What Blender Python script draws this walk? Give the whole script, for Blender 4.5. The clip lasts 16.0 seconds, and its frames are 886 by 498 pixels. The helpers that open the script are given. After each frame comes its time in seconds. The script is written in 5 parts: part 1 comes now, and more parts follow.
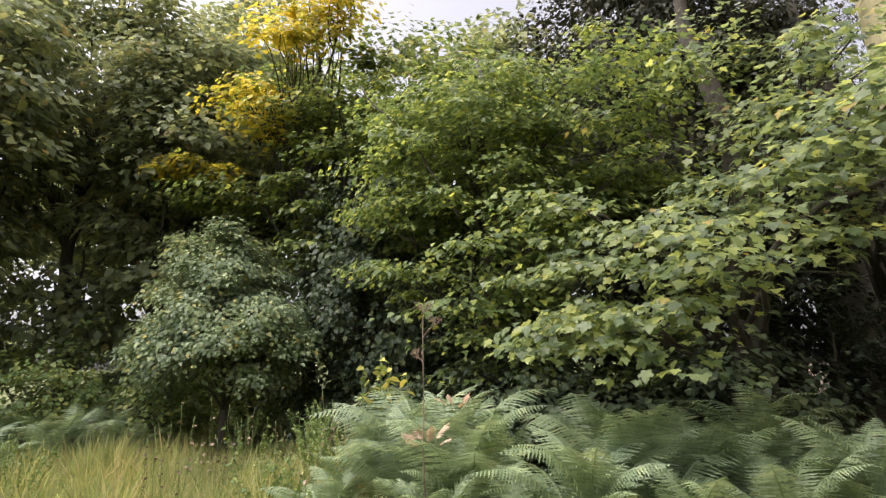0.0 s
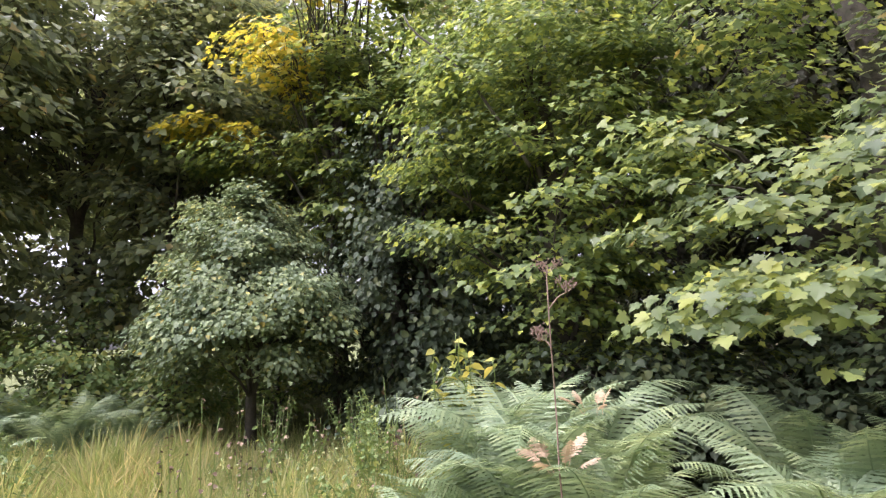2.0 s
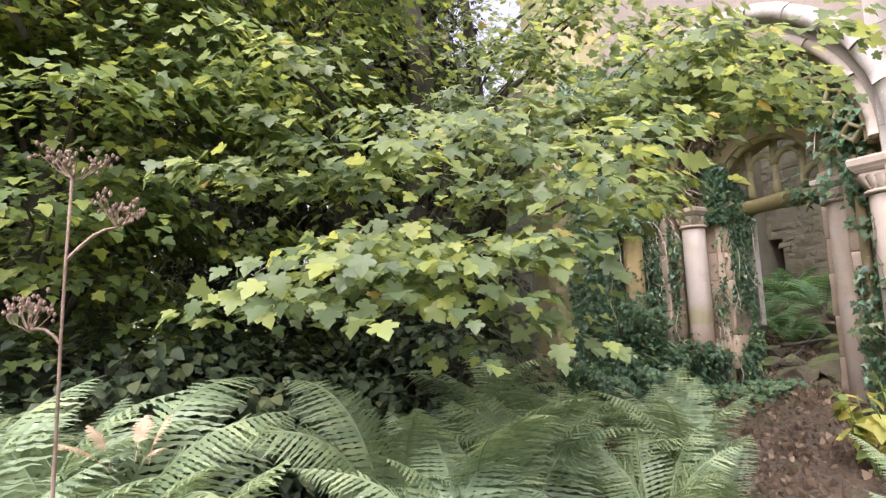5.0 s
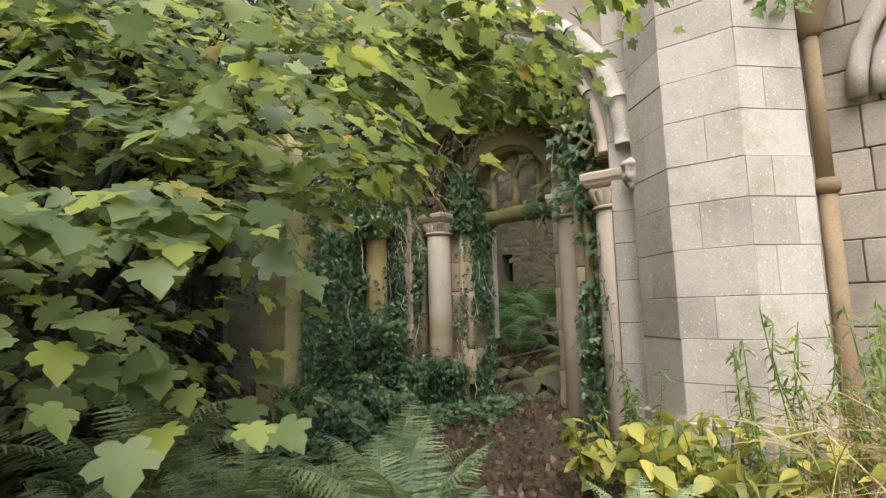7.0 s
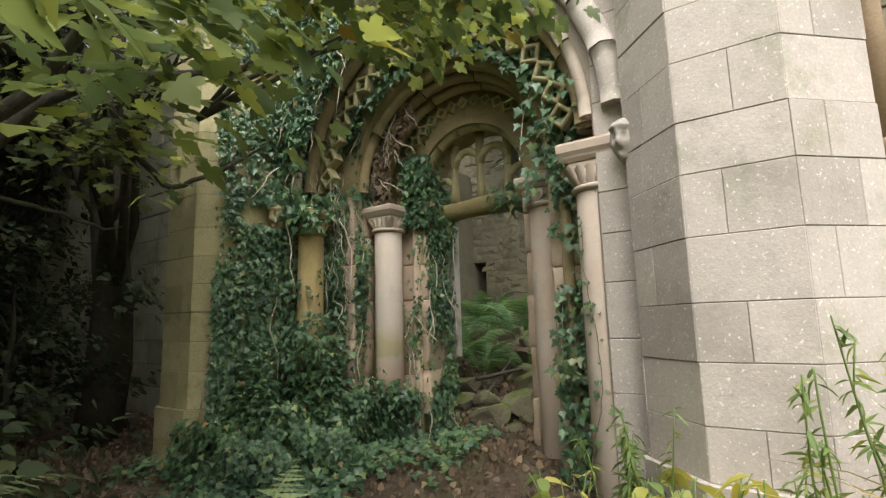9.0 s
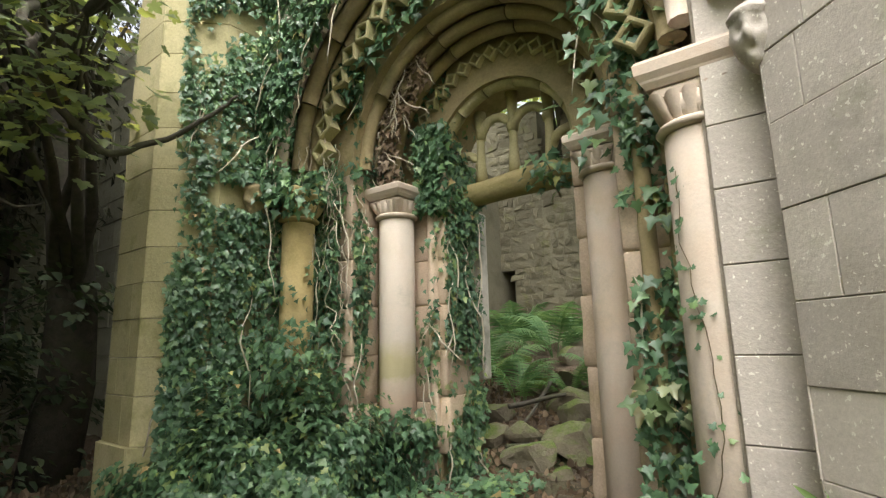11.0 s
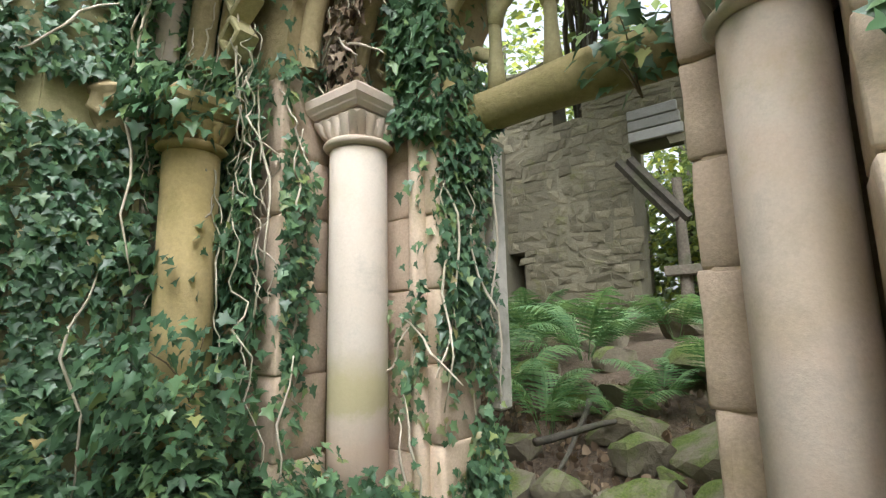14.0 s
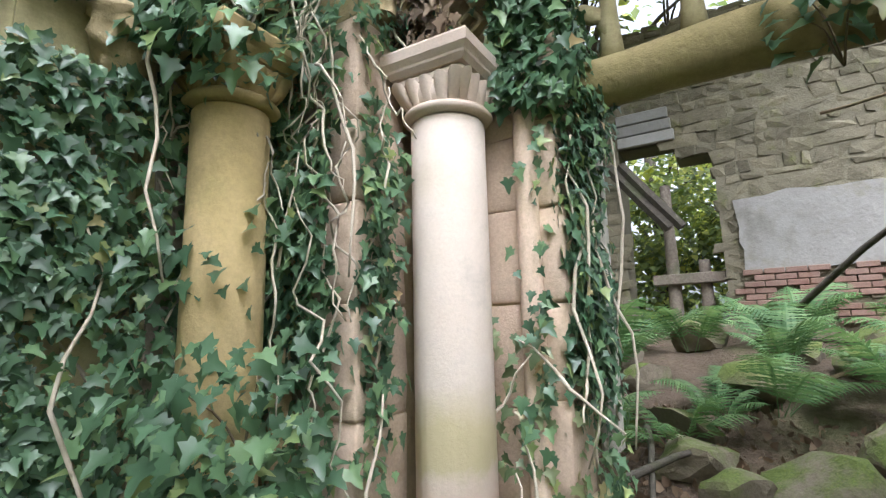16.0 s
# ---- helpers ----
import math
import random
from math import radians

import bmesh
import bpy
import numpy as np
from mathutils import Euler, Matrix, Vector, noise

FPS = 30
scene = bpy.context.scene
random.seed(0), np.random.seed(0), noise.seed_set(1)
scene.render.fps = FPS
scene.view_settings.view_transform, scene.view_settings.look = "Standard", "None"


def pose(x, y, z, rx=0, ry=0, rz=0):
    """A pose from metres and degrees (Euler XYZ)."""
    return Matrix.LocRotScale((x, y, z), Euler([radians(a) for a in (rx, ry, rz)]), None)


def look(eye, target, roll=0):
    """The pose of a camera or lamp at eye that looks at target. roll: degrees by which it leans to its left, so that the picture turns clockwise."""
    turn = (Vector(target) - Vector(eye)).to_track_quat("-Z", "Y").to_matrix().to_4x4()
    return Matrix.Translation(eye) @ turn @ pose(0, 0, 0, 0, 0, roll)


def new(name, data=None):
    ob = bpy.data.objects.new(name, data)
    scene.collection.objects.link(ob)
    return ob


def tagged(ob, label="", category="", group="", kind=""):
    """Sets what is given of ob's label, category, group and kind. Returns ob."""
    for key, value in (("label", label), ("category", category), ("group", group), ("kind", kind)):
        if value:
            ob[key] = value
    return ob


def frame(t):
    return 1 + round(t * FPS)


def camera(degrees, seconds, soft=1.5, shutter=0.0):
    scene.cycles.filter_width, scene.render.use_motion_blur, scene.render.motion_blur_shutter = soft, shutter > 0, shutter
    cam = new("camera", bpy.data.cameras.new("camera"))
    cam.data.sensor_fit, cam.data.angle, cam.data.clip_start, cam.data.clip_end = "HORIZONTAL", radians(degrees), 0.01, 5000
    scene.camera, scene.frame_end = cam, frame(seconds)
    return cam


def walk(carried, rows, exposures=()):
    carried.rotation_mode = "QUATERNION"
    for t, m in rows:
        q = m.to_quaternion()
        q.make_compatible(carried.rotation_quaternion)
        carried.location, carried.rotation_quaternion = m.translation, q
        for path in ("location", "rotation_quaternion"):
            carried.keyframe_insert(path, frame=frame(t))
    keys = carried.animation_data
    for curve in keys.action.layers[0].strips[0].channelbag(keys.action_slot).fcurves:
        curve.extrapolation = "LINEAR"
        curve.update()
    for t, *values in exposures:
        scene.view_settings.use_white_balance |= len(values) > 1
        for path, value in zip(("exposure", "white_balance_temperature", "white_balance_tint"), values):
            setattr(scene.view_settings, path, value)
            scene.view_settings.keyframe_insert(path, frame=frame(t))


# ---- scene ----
cam = camera(82.0, 16.0, 1.3)
METRES, EYE, TILT, LEAN, TURN = 8.5, 1.4, 0.0, 0.0, 23.9
ROWS = [
    (0.0, 0.0, 0.0, 0.0, 0.38, 13.41, 1.59),
    (0.5, -0.0206, 0.0347, 0.0079, 6.35, 11.72, 1.85),
    (1.0, -0.0352, 0.0734, 0.0087, 7.52, 11.52, 1.86),
    (1.5, -0.0554, 0.1091, 0.0062, 7.65, 11.4, 1.82),
    (2.0, -0.0699, 0.1416, 0.0077, 2.12, 11.07, 1.88),
    (2.5, -0.0852, 0.1792, 0.0072, -8.94, 10.56, 1.8),
    (3.0, -0.1048, 0.2122, 0.0078, -16.16, 10.19, 1.8),
    (3.5, -0.1138, 0.2305, 0.0107, -22.16, 9.86, 1.86),
    (4.0, -0.1064, 0.2407, 0.0036, -30.55, 9.36, 1.97),
    (4.5, -0.085, 0.2565, 0.0045, -39.87, 8.39, 1.97),
    (5.0, -0.0566, 0.2832, 0.0119, -49.99, 7.01, 1.76),
    (7.5, 0.1003, 0.3057, 0.0184, -78.72, 7.44, 1.47),
    (8.0, 0.1329, 0.303, 0.0175, -79.09, 7.66, 1.48),
    (10.5, 0.2769, 0.3204, 0.0162, -77.14, 10.12, 1.4),
    (11.0, 0.3112, 0.327, 0.0122, -76.07, 10.34, 1.35),
    (11.5, 0.3364, 0.3283, 0.0151, -75.68, 10.31, 1.35),
    (12.0, 0.3671, 0.3322, 0.0131, -75.56, 10.25, 1.38),
    (12.5, 0.3923, 0.3409, 0.0095, -75.49, 10.09, 1.34),
    (13.0, 0.4156, 0.3499, 0.0127, -75.33, 9.82, 1.3),
    (13.5, 0.4484, 0.3556, 0.0123, -75.37, 9.39, 1.24),
    (14.0, 0.4815, 0.3642, 0.0224, -76.11, 9.1, 1.35),
    (14.5, 0.5037, 0.3865, 0.0228, -77.22, 8.81, 1.44),
    (15.0, 0.5186, 0.4078, 0.0325, -78.33, 8.65, 1.44),
    (15.5, 0.5342, 0.426, 0.0339, -80.37, 8.53, 1.48),
    (16.0, 0.5264, 0.449, 0.0316, -83.04, 9.66, 1.38),
]
walk(cam, [(t, pose(0, 0, EYE, TILT, LEAN, TURN) @ pose(METRES * x, METRES * y, METRES * z, 90 + pitch, roll, yaw)) for t, x, y, z, yaw, pitch, roll in ROWS],
     exposures=[(0, 1.05, 6400, 20), (1.5, 1.45, 6100, 26), (3.5, 1.55, 5900, 29), (5, 1.5, 6100, 25), (7.5, 0.8, 6500, 10), (8, 0.8, 6500, 10), (11, 1.5, 6500, 8), (12.3, 1.75, 6700, 15), (14, 1.8, 6000, 9), (15, 1.95, 5850, 12), (16, 1.9, 5750, 14)])

# ---- world and light ----
world = bpy.data.worlds.new("overcast")
scene.world = world
world.use_nodes = True
wn = world.node_tree
sky = wn.nodes.new("ShaderNodeTexSky")
sky.sky_type = "NISHITA"
sky.sun_disc = False
sky.sun_elevation, sky.sun_rotation = radians(61), radians(237)
sky.air_density, sky.dust_density, sky.ozone_density = 1.0, 6.0, 0.6
wn.nodes["Background"].inputs[1].default_value = 0.15
pale = wn.nodes.new("ShaderNodeHueSaturation")
pale.inputs["Saturation"].default_value = 0.22
wn.links.new(sky.outputs[0], pale.inputs["Color"])
wn.links.new(pale.outputs[0], wn.nodes["Background"].inputs[0])
sun = new("sun", bpy.data.lights.new("sun", "SUN"))
sun.data.energy, sun.data.angle, sun.data.color = 1.5, radians(75), (1.0, 0.95, 0.87)
sun.matrix_world = look((-7.5, -4.8, 16), (0, 0, 0))


# ---- materials ----
def node_mat(name):
    m = bpy.data.materials.new(name)
    m.use_nodes = True
    nt = m.node_tree
    return m, nt, nt.nodes["Principled BSDF"]


def noise_tex(nt, scale, detail=5.0, rough=0.6, coords="Object"):
    tc = nt.nodes.new("ShaderNodeTexCoord")
    n = nt.nodes.new("ShaderNodeTexNoise")
    n.inputs["Scale"].default_value, n.inputs["Detail"].default_value, n.inputs["Roughness"].default_value = scale, detail, rough
    if coords == "World":
        g = nt.nodes.new("ShaderNodeNewGeometry")
        nt.links.new(g.outputs["Position"], n.inputs["Vector"])
    else:
        nt.links.new(tc.outputs[coords], n.inputs["Vector"])
    return n.outputs["Fac"]


def ramp(nt, fac, stops):
    r = nt.nodes.new("ShaderNodeValToRGB")
    while len(r.color_ramp.elements) < len(stops):
        r.color_ramp.elements.new(0.5)
    for e, (p, c) in zip(r.color_ramp.elements, stops):
        e.position, e.color = p, (*c, 1)
    nt.links.new(fac, r.inputs[0])
    return r.outputs[0]


def mix(nt, fac, a, b, mode="MIX"):
    m = nt.nodes.new("ShaderNodeMix")
    m.data_type, m.blend_type = "RGBA", mode
    for sock, v in ((m.inputs[0], fac), (m.inputs[6], a), (m.inputs[7], b)):
        if isinstance(v, (int, float)):
            sock.default_value = v
        elif isinstance(v, tuple):
            sock.default_value = (*v, 1)
        else:
            nt.links.new(v, sock)
    return m.outputs[2]


def grey(nt, fac, lo, hi, a=0.0, b=1.0):
    m = nt.nodes.new("ShaderNodeMapRange")
    m.inputs[1].default_value, m.inputs[2].default_value, m.inputs[3].default_value, m.inputs[4].default_value = lo, hi, a, b
    nt.links.new(fac, m.inputs[0])
    return m.outputs[0]


def bump(nt, bsdf, height, strength, dist=0.01):
    b = nt.nodes.new("ShaderNodeBump")
    b.inputs["Strength"].default_value, b.inputs["Distance"].default_value = strength, dist
    nt.links.new(height, b.inputs["Height"])
    nt.links.new(b.outputs[0], bsdf.inputs["Normal"])


def stone_mat(name, base, other, stain, algae=0.35, green=(0.16, 0.17, 0.05), grain=60, relief=0.5, speck=None, fine_lo=0.78, vary=0.16):
    """Weathered stone: two tones, damp stains, algae patches, fine grain."""
    m, nt, b = node_mat(name)
    oi = nt.nodes.new("ShaderNodeObjectInfo")
    big = noise_tex(nt, 1.7, 4, 0.6, "World")
    mid = noise_tex(nt, 7, 6, 0.65, "World")
    fine = noise_tex(nt, grain, 4, 0.7, "World")
    c = ramp(nt, mid, [(0.3, base), (0.7, other)])
    c = mix(nt, grey(nt, oi.outputs["Random"], 0, 1, 0.0, 0.55), c, other)
    tone = nt.nodes.new("ShaderNodeCombineColor")
    shade = grey(nt, oi.outputs["Random"], 0, 1, 1 - vary, 1 + vary * 0.6)
    for s in range(3):
        nt.links.new(shade, tone.inputs[s])
    c = mix(nt, 1.0, c, tone.outputs[0], "MULTIPLY")
    c = mix(nt, grey(nt, big, 0.52, 0.72, 0, 0.7), c, stain)
    alg = noise_tex(nt, 2.6, 6, 0.7, "World")
    c = mix(nt, grey(nt, alg, 0.56, 0.70, 0, algae), c, green)
    c = mix(nt, 1.0, c, ramp(nt, fine, [(0.25, (fine_lo,) * 3), (0.75, (1.1 if fine_lo < 0.9 else 1.04,) * 3)]), "MULTIPLY")
    if speck:
        sp = noise_tex(nt, 52, 2, 0.6, "World")
        c = mix(nt, grey(nt, sp, 0.645, 0.68, 0, 0.85), c, speck)
    nt.links.new(c, b.inputs["Base Color"])
    streak = noise_tex(nt, 3.5, 8, 0.75, "World")
    c = mix(nt, grey(nt, streak, 0.52, 0.66, 0, 0.35), c, tuple(0.55 * v for v in stain))
    nt.links.new(c, b.inputs["Base Color"])
    b.inputs["Roughness"].default_value = 0.9
    add = nt.nodes.new("ShaderNodeMath")
    add.operation = "MULTIPLY_ADD"
    add.inputs[1].default_value = 0.35
    nt.links.new(fine, add.inputs[0])
    nt.links.new(mid, add.inputs[2])
    bump(nt, b, add.outputs[0], relief, 0.02)
    return m


def leaf_mat(name, stops, rough=0.45, trans=0.35, gloss=0.35):
    """Leaves: colour varies leaf by leaf, light shines through."""
    m, nt, b = node_mat(name)
    g = nt.nodes.new("ShaderNodeNewGeometry")
    c = ramp(nt, g.outputs["Random Per Island"], stops)
    patch = noise_tex(nt, 1.4, 3, 0.6, "World")
    c = mix(nt, 1.0, c, ramp(nt, patch, [(0.3, (0.75, 0.8, 0.8)), (0.7, (1.2, 1.15, 1.0))]), "MULTIPLY")
    nt.links.new(c, b.inputs["Base Color"])
    b.inputs["Roughness"].default_value = rough
    b.inputs["Specular IOR Level"].default_value = gloss
    t = nt.nodes.new("ShaderNodeBsdfTranslucent")
    nt.links.new(mix(nt, 1.0, c, (1.55, 1.45, 1.15), "MULTIPLY"), t.inputs["Color"])
    ms = nt.nodes.new("ShaderNodeMixShader")
    ms.inputs[0].default_value = trans
    nt.links.new(b.outputs[0], ms.inputs[1])
    nt.links.new(t.outputs[0], ms.inputs[2])
    nt.links.new(ms.outputs[0], nt.nodes["Material Output"].inputs[0])
    return m


def bark_mat(name, a, c2, scale=14):
    m, nt, b = node_mat(name)
    n1, n2 = noise_tex(nt, scale, 6, 0.7), noise_tex(nt, 3, 4)
    c = ramp(nt, n1, [(0.3, a), (0.7, c2)])
    c = mix(nt, grey(nt, n2, 0.5, 0.7, 0, 0.6), c, (0.08, 0.1, 0.04))
    nt.links.new(c, b.inputs["Base Color"])
    b.inputs["Roughness"].default_value = 0.95
    bump(nt, b, n1, 0.8, 0.02)
    return m


FACADE_STONE = stone_mat("facade_stone", (0.38, 0.325, 0.27), (0.45, 0.385, 0.32), (0.27, 0.235, 0.19), 0.45, (0.2, 0.2, 0.1), 60, 0.5)
GREY_STONE = stone_mat("pale_ashlar", (0.48, 0.425, 0.38), (0.57, 0.51, 0.46), (0.34, 0.30, 0.255), 0.5, (0.27, 0.28, 0.17), 70, 0.3, (0.76, 0.73, 0.66), 0.86, 0.14)
# Greenish algae-stained stone; the trees' shade on the left wall is put into its colour.
SHADED_STONE = stone_mat("shade_toned_green_stone", (0.34, 0.33, 0.24), (0.42, 0.41, 0.31), (0.23, 0.23, 0.14), 0.7, (0.16, 0.18, 0.09), 50, 0.6)
JOINT = stone_mat("pale_lime_joint", (0.44, 0.40, 0.34), (0.52, 0.48, 0.41), (0.24, 0.21, 0.16), 0.4, (0.2, 0.2, 0.1), 60, 0.6)
OCHRE_STONE = stone_mat("ochre_ashlar", (0.44, 0.385, 0.20), (0.52, 0.46, 0.27), (0.34, 0.32, 0.15), 0.7, (0.22, 0.22, 0.07), 60, 0.35)
PINK_STONE = stone_mat("pink_sandstone", (0.56, 0.42, 0.31), (0.62, 0.49, 0.38), (0.46, 0.35, 0.22), 0.25, (0.36, 0.30, 0.1), 80, 0.35)
COLUMN_STONE = stone_mat("column_sandstone", (0.58, 0.44, 0.34), (0.60, 0.52, 0.45), (0.50, 0.39, 0.27), 0.4, (0.40, 0.34, 0.15), 90, 0.2, None, 0.9, 0.05)
PORTAL_STONE = stone_mat("portal_sandstone", (0.36, 0.28, 0.15), (0.43, 0.34, 0.19), (0.20, 0.18, 0.09), 0.6, (0.16, 0.15, 0.04), 50, 0.6)
RUBBLE = stone_mat("rubble_stone", (0.145, 0.13, 0.082), (0.235, 0.21, 0.145), (0.105, 0.10, 0.055), 0.85, (0.16, 0.165, 0.06), 40, 1.0, None, 0.7, 0.3)
MUSTARD_STONE = stone_mat("mustard_sandstone", (0.48, 0.36, 0.15), (0.54, 0.42, 0.22), (0.38, 0.30, 0.12), 0.5, (0.26, 0.24, 0.08), 60, 0.3, None, 0.85)
LINTEL_STONE = stone_mat("mossy_lintel_stone", (0.31, 0.26, 0.11), (0.38, 0.31, 0.15), (0.15, 0.13, 0.05), 0.8, (0.20, 0.19, 0.05), 40, 0.6)
ORANGE_STONE = stone_mat("orange_sandstone", (0.27, 0.18, 0.10), (0.33, 0.24, 0.15), (0.18, 0.13, 0.08), 0.4, (0.2, 0.18, 0.08), 60, 0.4)
MORTAR = stone_mat("old_mortar", (0.165, 0.15, 0.10), (0.225, 0.205, 0.145), (0.11, 0.10, 0.062), 0.5, (0.13, 0.14, 0.05), 45, 1.0)
PLASTER = stone_mat("broken_plaster", (0.25, 0.245, 0.225), (0.35, 0.34, 0.32), (0.14, 0.13, 0.105), 0.6, (0.2, 0.19, 0.13), 30, 0.5, None, 0.9)
BRICK_RED = stone_mat("red_brick", (0.24, 0.13, 0.10), (0.27, 0.19, 0.15), (0.3, 0.18, 0.13), 0.2, (0.2, 0.2, 0.1), 50, 0.8)
MOSSY = stone_mat("mossy_rock", (0.16, 0.14, 0.10), (0.26, 0.22, 0.16), (0.13, 0.12, 0.07), 0.6, (0.12, 0.16, 0.03), 45, 1.0)


def add_moss(m):
    """Moss on the upper sides of a stone."""
    nt = m.node_tree
    b = nt.nodes["Principled BSDF"]
    old = b.inputs["Base Color"].links[0].from_socket
    g = nt.nodes.new("ShaderNodeNewGeometry")
    s = nt.nodes.new("ShaderNodeSeparateXYZ")
    nt.links.new(g.outputs["Normal"], s.inputs[0])
    n = noise_tex(nt, 4, 6, 0.7, "World")
    k = nt.nodes.new("ShaderNodeMath")
    k.operation = "MULTIPLY"
    nt.links.new(grey(nt, s.outputs["Z"], 0.15, 0.65), k.inputs[0])
    nt.links.new(grey(nt, n, 0.36, 0.54), k.inputs[1])
    tone = ramp(nt, noise_tex(nt, 90, 3, 0.7, "World"), [(0.3, (0.055, 0.085, 0.015)), (0.7, (0.14, 0.185, 0.035))])
    nt.links.new(mix(nt, k.outputs[0], old, tone), b.inputs["Base Color"])


def add_band(m, lo, hi, colour, strength):
    """A stained band with a wavering edge between two heights."""
    nt = m.node_tree
    b = nt.nodes["Principled BSDF"]
    old = b.inputs["Base Color"].links[0].from_socket
    g = nt.nodes.new("ShaderNodeNewGeometry")
    sp = nt.nodes.new("ShaderNodeSeparateXYZ")
    nt.links.new(g.outputs["Position"], sp.inputs[0])
    w = nt.nodes.new("ShaderNodeMath")
    w.operation = "MULTIPLY_ADD"
    w.inputs[1].default_value = 0.18
    nt.links.new(noise_tex(nt, 9, 4, 0.6, "World"), w.inputs[0])
    nt.links.new(sp.outputs["Z"], w.inputs[2])
    k = nt.nodes.new("ShaderNodeMath")
    k.operation = "MULTIPLY"
    nt.links.new(grey(nt, w.outputs[0], lo + 0.07, lo + 0.12), k.inputs[0])
    nt.links.new(grey(nt, w.outputs[0], hi + 0.16, hi + 0.02, 0, strength), k.inputs[1])
    nt.links.new(mix(nt, k.outputs[0], old, colour), b.inputs["Base Color"])


add_moss(MOSSY)
STAINED_STONE = stone_mat("stained_column_sandstone", (0.58, 0.47, 0.38), (0.60, 0.53, 0.46), (0.52, 0.46, 0.38), 0.2, (0.40, 0.36, 0.2), 90, 0.2, None, 0.92, 0.05)
add_band(STAINED_STONE, 1.25, 1.45, (0.45, 0.39, 0.20), 0.75)
add_band(STAINED_STONE, 0.7, 1.2, (0.60, 0.42, 0.32), 0.7)
WOOD = bark_mat("grey_timber", (0.16, 0.13, 0.1), (0.3, 0.26, 0.21), 30)
PALE_WOOD = bark_mat("pale_timber", (0.52, 0.48, 0.42), (0.64, 0.6, 0.53), 20)
BARK = bark_mat("bark", (0.05, 0.045, 0.035), (0.11, 0.095, 0.075))
DRY_STEM = bark_mat("dry_stem", (0.50, 0.43, 0.33), (0.62, 0.55, 0.45))
DRY_UMBEL = bark_mat("dry_umbel", (0.20, 0.13, 0.10), (0.32, 0.23, 0.18))
BROWN_STEM = bark_mat("brown_stem", (0.14, 0.1, 0.06), (0.2, 0.15, 0.09))

SYC = leaf_mat("sycamore_leaf", [(0.0, (0.10, 0.145, 0.075)), (0.45, (0.17, 0.225, 0.11)), (0.8, (0.26, 0.315, 0.12)), (0.985, (0.36, 0.40, 0.12)), (1.0, (0.38, 0.27, 0.09))], 0.42, 0.5, 0.4)
MAPLE = leaf_mat("maple_leaf", [(0.0, (0.10, 0.15, 0.065)), (0.5, (0.17, 0.235, 0.085)), (0.85, (0.28, 0.34, 0.09)), (1.0, (0.42, 0.45, 0.10))], 0.48, 0.46, 0.35)
YELLOW = leaf_mat("yellow_leaf", [(0.0, (0.22, 0.28, 0.06)), (0.35, (0.46, 0.42, 0.06)), (1.0, (0.66, 0.54, 0.08))], 0.5, 0.42)
SMALL = leaf_mat("hawthorn_leaf", [(0.0, (0.13, 0.18, 0.10)), (0.6, (0.24, 0.31, 0.19)), (0.95, (0.36, 0.43, 0.24)), (1.0, (0.5, 0.42, 0.12))], 0.5, 0.35, 0.3)
FAR = leaf_mat("woodland_leaf", [(0.0, (0.15, 0.185, 0.115)), (0.6, (0.25, 0.295, 0.165)), (0.95, (0.36, 0.39, 0.19)), (1.0, (0.40, 0.30, 0.13))], 0.5, 0.46, 0.35)
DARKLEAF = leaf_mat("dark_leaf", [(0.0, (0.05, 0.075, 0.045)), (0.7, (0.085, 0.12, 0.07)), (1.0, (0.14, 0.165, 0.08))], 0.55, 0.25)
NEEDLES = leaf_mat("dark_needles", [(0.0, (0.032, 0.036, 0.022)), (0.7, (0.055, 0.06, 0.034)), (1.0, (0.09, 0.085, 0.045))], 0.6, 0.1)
IVY = leaf_mat("ivy_leaf", [(0.0, (0.055, 0.11, 0.064)), (0.6, (0.095, 0.182, 0.105)), (0.92, (0.16, 0.265, 0.13)), (0.985, (0.25, 0.31, 0.12)), (1.0, (0.38, 0.27, 0.15))], 0.38, 0.2, 0.5)
PALE_IVY = leaf_mat("pale_ivy_leaf", [(0.0, (0.080, 0.130, 0.060)), (0.6, (0.170, 0.220, 0.120)), (0.85, (0.280, 0.300, 0.160)), (1.0, (0.300, 0.200, 0.100))], 0.35, 0.15, 0.5)
FERN = leaf_mat("fern_frond", [(0.0, (0.18, 0.25, 0.145)), (0.6, (0.255, 0.335, 0.20)), (1.0, (0.35, 0.42, 0.24))], 0.42, 0.32, 0.5)
# Darker copy of FERN: the dimness of the ruined room is put into the colour.
FERN_SHADED = leaf_mat("fern_frond_painted_shade", [(0.0, (0.08, 0.175, 0.075)), (1.0, (0.17, 0.285, 0.13))], 0.5, 0.35)
DEAD = leaf_mat("dead_frond", [(0.0, (0.42, 0.30, 0.21)), (1.0, (0.60, 0.45, 0.34))], 0.7, 0.3)
GRASS = leaf_mat("grass_blade", [(0.0, (0.22, 0.29, 0.10)), (0.5, (0.34, 0.385, 0.16)), (0.85, (0.48, 0.465, 0.24)), (1.0, (0.60, 0.52, 0.30))], 0.6, 0.45)
STRAW = leaf_mat("straw", [(0.0, (0.340, 0.270, 0.140)), (1.0, (0.520, 0.440, 0.270))], 0.7, 0.2)
WEED = leaf_mat("weed_leaf", [(0.0, (0.12, 0.19, 0.07)), (0.6, (0.2, 0.28, 0.1)), (1.0, (0.33, 0.35, 0.1))], 0.5, 0.35)
LIME = leaf_mat("yellowing_leaf", [(0.0, (0.17, 0.25, 0.08)), (0.45, (0.36, 0.38, 0.11)), (1.0, (0.62, 0.55, 0.16))], 0.5, 0.35)
